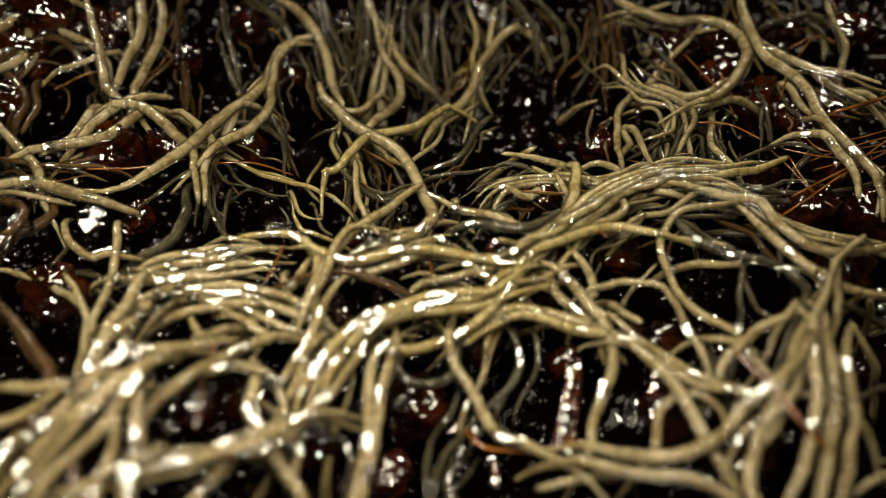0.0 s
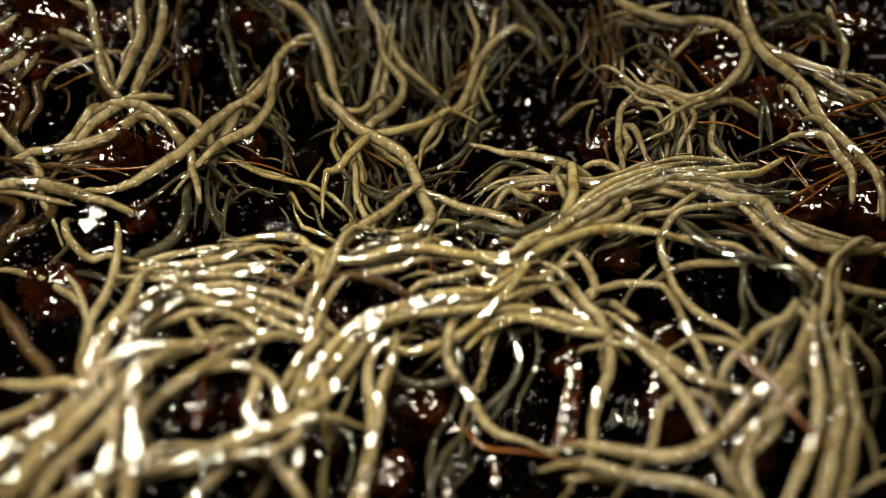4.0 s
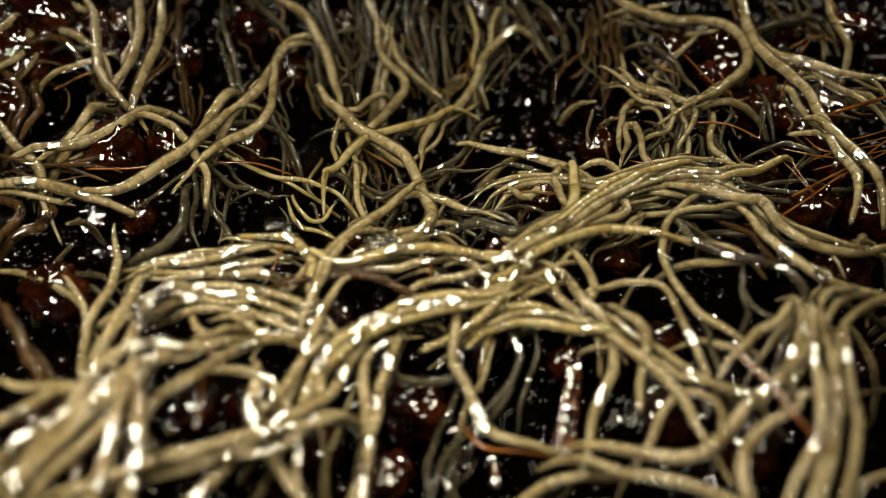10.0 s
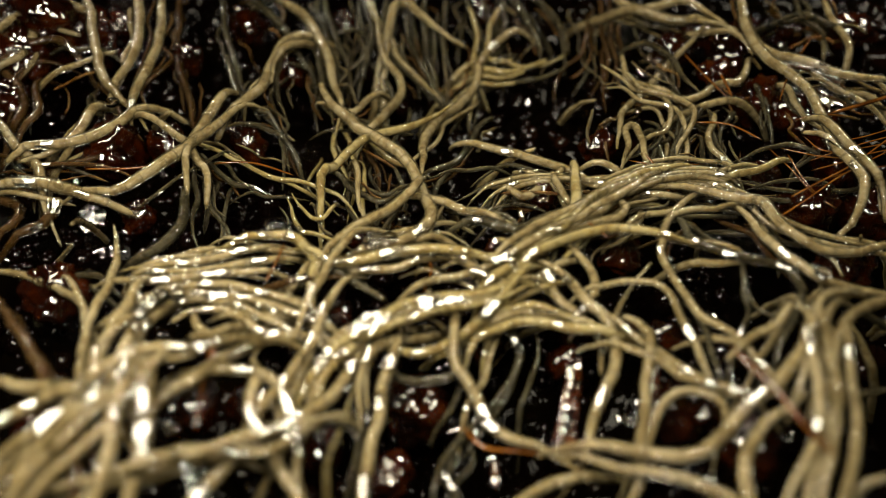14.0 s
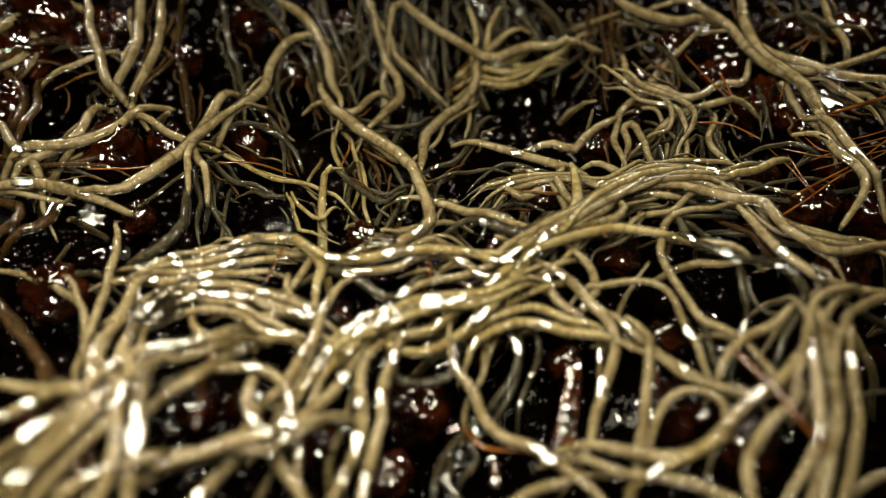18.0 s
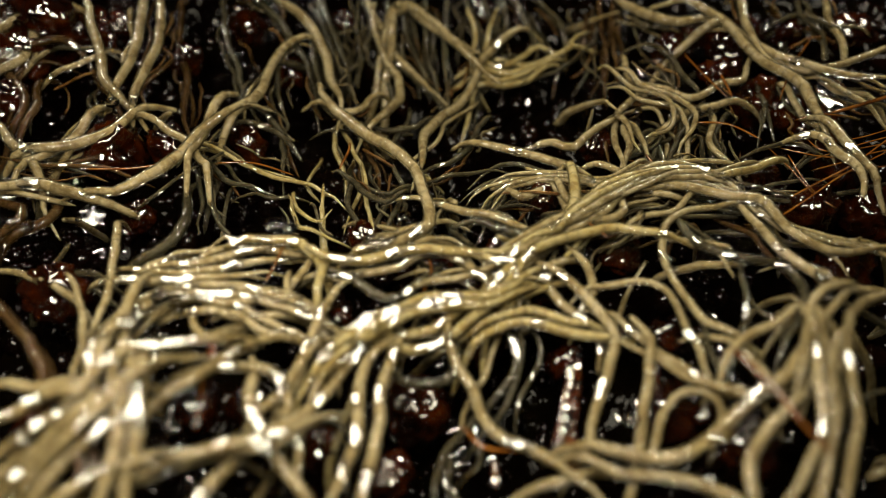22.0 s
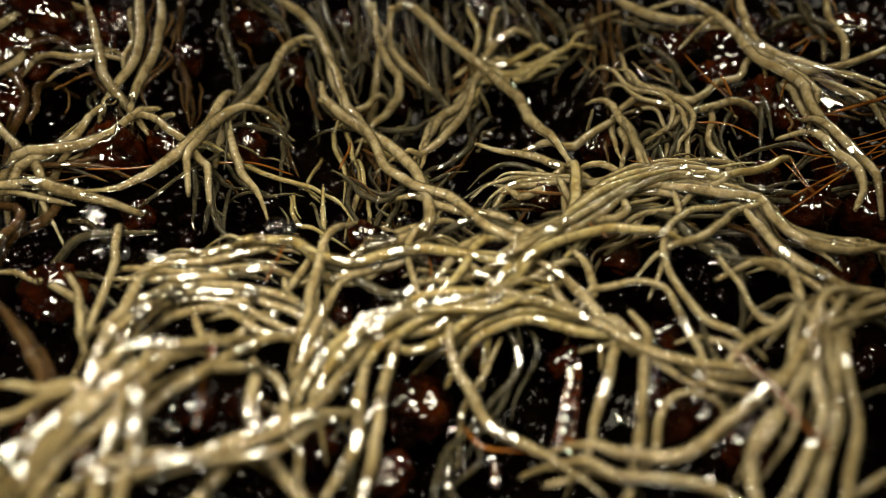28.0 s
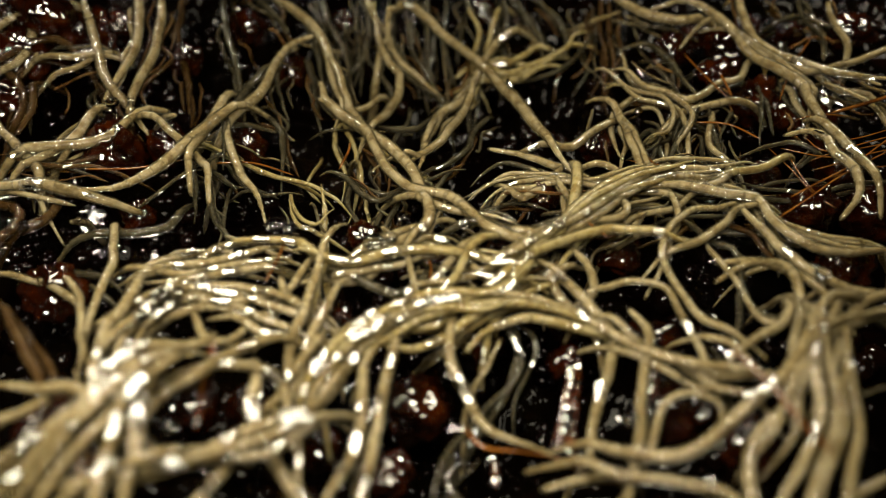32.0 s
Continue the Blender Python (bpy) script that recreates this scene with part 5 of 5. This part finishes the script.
worm("brown", 0.21, [(14.1, 29.8, -0.9), (13.2, 24.3, -1.7), (13.1, 20.4, -2.1)])
worm("brown", 0.21, [(11.7, 26.9, -1.7), (10.9, 23.2, -2.5), (9, 21.1, -3.1)])
worm("grey", 0.22, [(13.6, 6, 0.6), (14.8, 8.9, 0.3), (16, 11.1, 0.2), (17.1, 12.7, 0.1)])
worm("grey", 0.20, [(17.8, 12.6, -0), (17.4, 9.7, 0.2), (17.4, 7.3, 0.4), (17.8, 6.1, 0.4)])
worm("grey", 0.21, [(16.2, 13.3, -0.4), (15.2, 10, -0.1), (14.7, 6.9, 0.2)])
worm("cream", 0.19, [(11.4, 5.7, 0.8), (13.6, 6.5, 0.8), (15.7, 6.4, 0.9), (17.6, 6, 0.9)])
worm("cream", 0.19, [(11.5, 4.5, 1.1), (13.4, 5.5, 1), (16.1, 5.4, 1.1), (18.6, 6, 1)])
worm("grey", 0.22, [(21.9, 15.5, -0.1), (21.8, 13.5, -0), (21.1, 11.3, 0)])
worm("grey", 0.20, [(23.3, 15.2, 0.1), (23.1, 12.6, 0.2), (23.6, 11.3, 0.2)])
worm("cream", 0.20, [(26.6, 16.5, 0.6), (27.9, 15.7, 0.7), (29.7, 14.3, 0.7)])
worm("cream", 0.21, [(25.5, 15.2, 0.6), (26.9, 13.8, 0.7), (28.2, 12.2, 0.7)])
worm("grey", 0.17, [(18.8, 4.1, 1), (20.6, 4.6, 0.9), (22.2, 4.4, 0.9)])
worm("grey", 0.19, [(2.6, 4.7, 0.4), (4, 5.3, 0.3), (5.8, 6.4, 0.2)])
worm("grey", 0.19, [(2.8, 1.8, 0.7), (3.7, 3.7, 0.4), (4, 5.4, 0.2)])
worm("grey", 0.17, [(3.1, 2.6, 0.6), (4.5, 3.1, 0.5), (5.7, 2.6, 0.6)])
worm("grey", 0.20, [(-0.1, 6.1, 0), (1.6, 6.4, -0), (3.4, 6.7, -0.1)])
worm("cream", 0.17, [(-2.8, -1.5, 1.8), (-1.3, -0.8, 1.7), (0.5, -0.6, 1.6)])
worm("cream", 0.16, [(-1, -3.1, 1.7), (0.2, -3.7, 1.6), (1, -3.7, 1.6)])
worm("cream", 0.17, [(0.5, -2.6, 1.6), (1.6, -2.9, 1.5), (2.8, -3.3, 1.5)])
worm("grey", 0.19, [(-5.6, 5.6, 0), (-3.5, 4.2, 0.2), (-2.2, 5, 0.1)])
worm("yellow", 0.17, [(-5.1, 7.5, -0.3), (-4.6, 4, 0.1), (-4.1, 1.2, 0.6)])
worm("yellow", 0.15, [(-8.9, 4.1, 0.2), (-7.9, 2.2, 0.5), (-6.9, 1.7, 0.6), (-6.4, 2.8, 0.4)])
worm("yellow", 0.15, [(-9.2, 4, 0.2), (-8.1, 1.2, 0.6), (-7.1, 0.7, 0.7)])
worm("grey", 0.16, [(-11.7, 4.6, 0), (-10.2, 4.1, 0.1), (-8.9, 4.3, 0)])
worm("cream", 0.16, [(-11.9, -0.5, 1.5), (-10.4, -1, 1.6), (-9.1, -1.8, 1.8)])
worm("cream", 0.15, [(-14.4, -2, 1.6), (-12.7, -1.7, 1.6), (-10.8, -2, 1.7)])
worm("cream", 0.44, [(-31.6, 17.8, 2), (-30.6, 19.7, 2.4), (-29.3, 20.8, 2.5), (-27.4, 22, 2.4)])
worm("brown", 0.37, [(-30.8, 14.9, 1.3), (-29.6, 17.1, 1.6), (-28, 18.4, 1.7), (-26.4, 18.1, 1.4)])
worm("cream", 0.35, [(2.1, 18.8, -2), (1.6, 14.5, -1.3), (0.2, 9.4, 0.2), (-1.4, 7.5, 0.6), (-2.8, 7.2, 0.7)], slide=[(0, -16.8), (23, -16.8), (28, 0)])
worm("cream", 0.37, [(10.6, 13.4, 0.1), (11.4, 11.2, 0.6), (11.8, 8.7, 1), (11.9, 5.9, 1.3), (12.1, 3.7, 1.6)], slide=[(0, -13), (21, -13), (26, 0)])
worm("cream", 0.34, [(1, 1.4, 2.1), (2, 0, 2.4), (2.9, -1, 2.5), (4.3, -1.6, 2.5), (6.2, -0.9, 2.4)], slide=[(0, -9.6), (22, -9.6), (27, 0)])
worm("yellow", 0.32, [(2.3, -1.8, 2.8), (1.3, -2.8, 2.8), (0.5, -4.2, 2.6), (-0.1, -4.9, 2.5)], slide=[(0, -6.9), (24, -6.9), (28, 0)])
worm("cream", 0.22, [(-1.2, -0.6, 2.3), (-1.8, -2.2, 2.5), (-1.6, -3.6, 2.4), (-1.3, -4.9, 2.1)], slide=[(0, -7.5), (23, -7.5), (27, 0)])
worm("cream", 0.28, [(11.4, -2.5, 2.8), (13.1, -2, 3), (14.6, -0.8, 2.7), (15.9, 0.9, 2.3), (17.7, 1.5, 2.1)], slide=[(0, -10.8), (22, -10.8), (26, 0)])
worm("cream", 0.20, [(13.9, -2.3, 2.6), (14.3, -4.6, 3.1), (14.5, -6.6, 3.4), (14.9, -7.7, 3.6), (16.1, -7.8, 3.5)], slide=[(0, -9.8), (20, -9.8), (25, 0)])
worm("cream", 0.35, [(15.7, -3.9, 3.3), (17, -4.3, 3.2), (16.8, -6, 3.5), (15.6, -8.9, 4)], slide=[(0, -9.4), (24, -9.4), (28, 0)])


def bundle(colour, radius, many, spread, spine):
    """Worms that lie side by side along one line."""
    for k in range(many):
        a = 2.4 * k
        side = np.array([math.cos(a), math.sin(a), 0.25 * math.sin(a + 1)]) * spread * math.sqrt((k + 0.5) / many)
        first = wet_rng.choice((0, 0, 1)) if len(spine) > 5 else 0
        line = [np.array(p) + side * (0.6 + 0.5 * abs(j - 2) / 2) + np.array([wet_rng.gauss(0, 0.18), wet_rng.gauss(0, 0.18), 0]) for j, p in enumerate(spine)]
        worm(colour if k % 4 else "cream", radius * wet_rng.uniform(0.75, 1.1), [tuple(p) for p in line[first:]])


bundle("cream", 0.27, 9, 0.75, [(4.1, -2.7, 2.6), (6.0, -1.0, 2.5), (8.2, 0.8, 2.4), (10.4, 2.8, 2.2), (13.2, 3.9, 1.9), (15.6, 4.0, 1.6)])
bundle("cream", 0.22, 4, 0.6, [(3.2, 4.0, 1.0), (5.2, 4.3, 1.2), (7.1, 4.1, 1.5), (8.9, 3.4, 1.8), (11.2, 3.7, 1.9)])
bundle("yellow", 0.28, 4, 0.5, [(-5.5, -11.1, 3.2), (-4.2, -8.6, 3.0), (-2.5, -6.9, 2.9), (-0.4, -6.0, 2.8), (1.8, -5.7, 2.7), (4.1, -4.6, 2.7)])
bundle("cream", 0.24, 4, 0.8, [(-14.6, -7.2, 3.3), (-12.9, -5.6, 3.0), (-10.5, -5.4, 2.8), (-8.3, -6.1, 2.6), (-6.0, -7.4, 2.3)])
bundle("cream", 0.2, 3, 0.5, [(14.9, 3.9, 1.6), (17.2, 2.5, 1.6), (18.8, 0.5, 1.6), (20.9, -0.7, 1.5), (23.8, -1.2, 1.4)])
bundle("yellow", 0.34, 5, 0.55, [(3.5, -3.0, 2.9), (5.6, -1.3, 2.9), (7.8, 0.6, 2.7), (10.2, 2.8, 2.4), (13.1, 4.4, 2.0)])
bundle("cream", 0.26, 3, 1.3, [(12.1, 16.1, 0.4), (13.3, 14.2, 0.4), (15.1, 13.5, 0.4), (16.0, 11.7, 0.4), (15.2, 9.4, 0.4), (14.1, 8.3, 0.4)])

fibre(0.08, [(12.2, 6.7, 1.3), (12.7, 5, 1.4), (12.8, 3.2, 1.7), (12.8, 2.5, 1.8)])
fibre(0.08, [(19.2, 15.8, 0.6), (19.3, 14.5, 0.6), (19.3, 13, 0.7)])
fibre(0.07, [(19.3, 1.9, 2.2), (21.4, 3.3, 2), (24, 4.9, 2), (27.7, 7.8, 2)])
fibre(0.06, [(17.7, -0.2, 2.5), (20.4, 2, 2), (23, 4, 1.9), (27.3, 6.6, 1.9)])
fibre(0.05, [(22.1, 7.9, 1.6), (23.2, 6.3, 1.7), (27.7, 7.3, 1.7)])
fibre(0.05, [(19.8, 7, 1.4), (20.5, 5, 1.5), (21.1, 2.8, 1.6), (22, 1.6, 1.6)])
fibre(0.1, [(11.7, -10.8, 6.1), (12.3, -11.8, 6.1), (12.9, -12.9, 6.2), (13.6, -14.3, 6), (14.5, -15.5, 5.8)])
fibre(0.10, [(0.8, -11.4, 0.8), (1.8, -12.6, 0.9), (3.4, -12.9, 1.1), (4.8, -13.3, 1.3), (6.2, -14.3, 1.6)])
fibre(0.06, [(-8.2, -1.9, 2.6), (-8.4, -3.4, 2.8), (-8.7, -4.9, 3)])
fibre(0.07, [(-13.9, 6.3, 0.8), (-11.5, 6.3, 0.8), (-8.9, 5.2, 0.8)])
fibre(0.10, [(-22.5, 3.8, 1.6), (-20.7, 2.9, 1.6), (-19.9, 2.6, 1.6)])
fibre(0.07, [(-21.2, 5.1, 1.4), (-18.2, 5.2, 1.4), (-15.4, 6.1, 1.3)])
fibre(0.06, [(-0.9, -1.8, 2), (-0.6, -3.3, 2), (-1, -4.6, 1.8)])
fibre(0.06, [(7.6, -0.7, 2.9), (8.1, -1.3, 2.9), (8.5, -1.9, 3)])
fibre(0.06, [(17.4, 18.8, 0.2), (18.1, 16.1, 0.4), (19, 12.8, 0.7)])
fibre(0.07, [(16.3, 10.5, 0.6), (18.3, 10, 0.8), (19.9, 8.2, 1)])
fibre(0.09, [(-6.3, 5.8, 0.7), (-5.9, 7.7, 0.5), (-5.9, 9, 0.2)])
fibre(0.05, [(-10, -8.9, 4), (-10.1, -10.8, 4.2), (-10.1, -12.4, 4.1)])
fibre(0.06, [(26.9, 20.1, 1), (24.1, 16, 0.9), (22.1, 12.2, 1)])
bark_sliver(0.29, [(6.4, -8.4, 1.1), (6.1, -9.9, 0.9), (5.8, -11.5, 0.7), (5.5, -13, 0.8)])
bark_sliver(0.14, [(2.2, -12.6, 0.1), (2.3, -13.5, 0.3), (2.3, -14.3, 0.5)])
bark_sliver(0.2, [(-10.3, -8.4, 3.6), (-10.2, -10.2, 3.6), (-10.2, -11.9, 3.6), (-10.2, -13.3, 3.6)])
bark_sliver(0.22, [(6.0, -9.0, 1.3), (5.6, -10.6, 1.3), (5.2, -12.1, 1.3), (4.8, -13.0, 1.3)])
bark_sliver(0.18, [(10, -8.6, 1.6), (9.7, -10, 1.5), (9.4, -11.4, 1.3)])
fibre(0.05, [(21.3, 4.3, 2), (23.3, 5, 2), (25.3, 5.8, 2), (27.2, 6.3, 2)])
fibre(0.05, [(21.4, 5.1, 2), (24.1, 6.3, 2), (27.7, 7.6, 2)])
fibre(0.05, [(21.6, 3.6, 1.8), (24.2, 4.6, 1.8), (26.7, 5, 1.8)])
fibre(0.13, [(24.4, 9.9, 1.8), (26.8, 10.8, 1.8), (29.4, 11.8, 1.9)])
fibre(0.05, [(23.3, 7.3, 1.6), (25.4, 7.6, 1.7), (28.3, 8.7, 1.7)])
fibre(0.05, [(20.5, 7, 1.4), (22.3, 6.2, 1.5), (24.2, 5.9, 1.5)])
fibre(0.05, [(11.1, 6, 1.3), (12.6, 5.5, 1.4), (15.3, 5.4, 1.5)])
fibre(0.05, [(20.7, 6.4, 1.5), (20.9, 4, 1.6), (21.3, 2.3, 1.7)])
fibre(0.05, [(22.3, 9.9, 1.2), (24, 10.4, 1.3), (25.8, 10.2, 1.3)])

crumb((-1.4, -9, -1.8), 1.8)
crumb((-5.8, -12, -0.2), 1.2)
crumb((5.9, 3.8, 0.2), 1.0)
crumb((1.5, -2.9, 0.6), 0.7)
crumb((5.4, -3.6, 0.5), 0.9)
crumb((17.7, 22.4, -1.7), 1.5)
crumb((21.8, 21.5, -1.3), 1.7)
crumb((22.1, 15.1, -1.3), 1.8)
crumb((26.9, 23.7, -1.2), 1.3)
crumb((31.4, 23.5, -1.1), 1.8)
crumb((10.4, 10.5, -1.6), 1.1)
crumb((-13.2, 11.3, -1.9), 1.3)
crumb((-8.1, 27.4, -2.4), 0.9)
crumb((-20.6, -3.2, -0.1), 1.7)
crumb((-18.3, 3.5, -1.1), 1.0)
crumb((10.6, -10.6, 0.5), 1.4)
crumb((-10.8, -11.6, 2.2), 1.1)
crumb((-2.5, -12.8, -1.4), 1.0)
crumb((2.2, -6.6, -0.4), 0.9)
crumb((6, -7.2, -0.5), 0.9)
crumb((11.2, -6.3, 0.4), 0.9)
crumb((19.8, 6.2, -0.6), 1.1)
crumb((21.3, 3.2, -0.5), 1.8)
crumb((22.3, -0.7, -0.6), 1.4)
crumb((9.8, 0.2, -0.2), 1.4)
crumb((9.5, -6.3, 0.3), 0.7)
crumb((-17.8, 9.6, -0.7), 1.5)
crumb((-21.2, 8.9, -0.6), 2.0)
crumb((-28.9, 20.8, 0.6), 2.7)
crumb((-30.2, 18.4, 0.2), 2.2)
crumb((-31.7, 21.3, 1.2), 2.1)
crumb((-26.4, 21.7, 0), 1.7)
crumb((-15, -13.5, 3.8), 1.4)
crumb((-17.4, -12.6, 2.6), 1.0)
crumb((-19.4, 20.7, -1.8), 1.3)
crumb((-15.7, 25.9, -2.2), 1.4)
crumb((-11.5, 21, -3), 1.3)
crumb((3.1, 29.2, -2.6), 1.2)
crumb((23.4, 23.3, -1), 1.3)
crumb((20.1, 23.9, -1.4), 1.3)
crumb((24.8, 11.5, -0.8), 1.5)
crumb((25.7, 3.6, -0.9), 1.7)
crumb((-2.6, -0.7, 0.3), 0.6)
crumb((-0.1, -1.6, 0.5), 0.6)
crumb((3, -0.6, 0.7), 0.7)
crumb((6.2, -5.7, -0.1), 0.7)
crumb((-8.7, -11, 1.6), 0.9)
crumb((13.2, -13.1, 1.9), 1.1)
crumb((12, -10.8, 1.3), 0.9)
crumb((24.9, 7.8, -0.6), 1.6)
crumb((-5.3, -5, 0.4), 0.7)
crumb((-4.6, 1, -0.1), 1.0)
crumb((24, 13.7, -1.1), 1.4)
crumb((20.3, 18.8, -1.5), 1.3)
crumb((-30.8, 16.9, 0.3), 1.4)
crumb((-29.1, 17.6, 0.3), 1.2)
crumb((-28.2, 21.6, 1), 1.3)
crumb((-30.2, 22.1, 1.6), 1.2)
crumb((-24.5, 19.2, -0.3), 1.0)
crumb((-24.2, 22.8, -0.2), 1.1)
crumb((-29.6, 14, -0.4), 1.4)

water_drop((-2.2, 1.5, 1.1), 0.38)
water_drop((3, -1.7, 1.9), 0.39)
water_drop((5.5, 1.6, 2.4), 0.31)
water_drop((13.4, 13.4, -0.7), 0.27)
water_drop((10, 16.4, -2.5), 0.18)
water_drop((12.1, -4.5, 2.1), 0.11)
water_drop((12.1, -2.2, 1.6), 0.10)
water_drop((-2.1, -10.4, 0.7), 0.16)
water_drop((-1.6, -10, 0.6), 0.13)
water_drop((-2.4, -11.2, 0.7), 0.12)
water_drop((-1.8, -11.1, 0.5), 0.12)
water_drop((-0.6, -10.6, 0.2), 0.11)
water_drop((-5.6, -12.3, 2), 0.12)
water_drop((-5.2, -12.7, 1.9), 0.11)
water_drop((-4.5, -12.6, 1.4), 0.11)
water_drop((-2.8, -13.6, 0.7), 0.16)
water_drop((-2.1, -13.7, 0.6), 0.14)
water_drop((-2.6, -14.1, 0.8), 0.12)
water_drop((6.1, -10.3, 1.2), 0.13)
water_drop((5.9, -10.9, 1.2), 0.14)
water_drop((5.9, -11.4, 1.2), 0.13)
water_drop((5.7, -12.1, 1.2), 0.14)
water_drop((5.6, -12.7, 1.2), 0.14)
water_drop((6.3, -9.5, 1.3), 0.16)
water_drop((3.7, -10, -0.4), 0.13)
water_drop((4.2, -9.6, -0.3), 0.11)
water_drop((2.5, -10.2, -0.5), 0.11)
water_drop((4.9, -9.1, -0.3), 0.10)
water_drop((-10, -11.5, 3.9), 0.14)
water_drop((-10.1, -12.9, 3.8), 0.16)
water_drop((-11.2, -13.4, 4.1), 0.15)
water_drop((-11.7, -13.9, 4), 0.16)
water_drop((-7.8, -15.1, 2.3), 0.18)
water_drop((-7.5, -11.7, 2.9), 0.15)
water_drop((-16, -13.4, 4.7), 0.13)
water_drop((-15.2, -13.6, 4.8), 0.13)
water_drop((-18.4, -2.9, 1.5), 0.13)
water_drop((-20.6, -2.6, 1.2), 0.18)
water_drop((-20, -5.2, 1.6), 0.17)
water_drop((-21.1, 2.2, 0.1), 0.16)
water_drop((-19.8, 1.7, 0.1), 0.15)
water_drop((-21.7, 1.3, 0.1), 0.16)
water_drop((-21.1, 0.3, 0.1), 0.14)
water_drop((-9, -0.3, 2.3), 0.51)
water_drop((-8.1, -0.9, 2.6), 0.33)
water_drop((-3.6, -1.9, 2.7), 0.53)
water_drop((-2.8, -1.6, 2.7), 0.38)
water_drop((-13.1, -6.6, 4.1), 0.44)
water_drop((-12.4, -6.3, 4), 0.34)
water_drop((-13.5, -8, 4.5), 0.33)
water_drop((8.2, -12.1, 2.5), 0.34)
water_drop((5.5, -11.5, 1.5), 0.30)
water_drop((5, -12.7, 1.5), 0.27)
water_drop((-10.8, -13.6, 4.6), 0.29)
water_drop((-1.9, -10.1, 0.9), 0.26)
water_drop((18.3, -4.9, 3.7), 0.35)
water_drop((-21.2, 11.1, 1.7), 0.44)

def soil_glint_drop(x, y):
    """A flat drop of water, added and tilted as a glint where the soil leans to the light."""
    p = Vector((x, y, soil_height(x, y) + 0.12)) * MM
    h = shine_normal(p)
    n = Vector((soil_height(x - 0.1, y) - soil_height(x + 0.1, y), soil_height(x, y - 0.1) - soil_height(x, y + 0.1), 0.2)).normalized()
    if n.dot(h) < 0.93:
        return False
    ob = new("water_drop", GLINT_LENS)
    q = h.orthogonal().normalized()
    k = wet_rng.uniform(0.1, 0.3) * MM
    ob.matrix_world = Matrix.LocRotScale(p, Matrix((q, h.cross(q), h)).transposed().to_quaternion() @ Euler((0, 0, wet_rng.uniform(0, 6.3))).to_quaternion(), (k, k * wet_rng.uniform(1.0, 1.8), k))
    return bool(tagged(ob, "flat clear water drop tilted to glint on black soil", "water drop", "water drops"))


# Regions in mm where soil glints are added, with how many.
for x0, x1, y0, y1, many in ((-33, -16, 8, 26, 36), (-27, -13, 0, 6, 18), (16, 32, 6, 24, 24), (10, 17, -5, 2, 12), (-12, 10, -15, -8, 12), (-12, 12, 6, 22, 8)):
    left = many
    for k in range(many * 12):
        if left and soil_glint_drop(wet_rng.uniform(x0, x1), wet_rng.uniform(y0, y1)):
            left -= 1

grains()
for colour, (v, f) in STRANDS.items():
    ob = link_mesh("thin_worm_tangle", v, [q for s, q in f], CORE[colour])
    ob.data.materials.append(FILM[colour])
    ob.data.polygons.foreach_set("material_index", [s for s, q in f])
    tagged(ob, "loose tangle of very thin " + colour + " worms", "worms", kind="stuff")


def motions():
    for ob, rows in MOVES:
        walk(ob, rows)


motions()
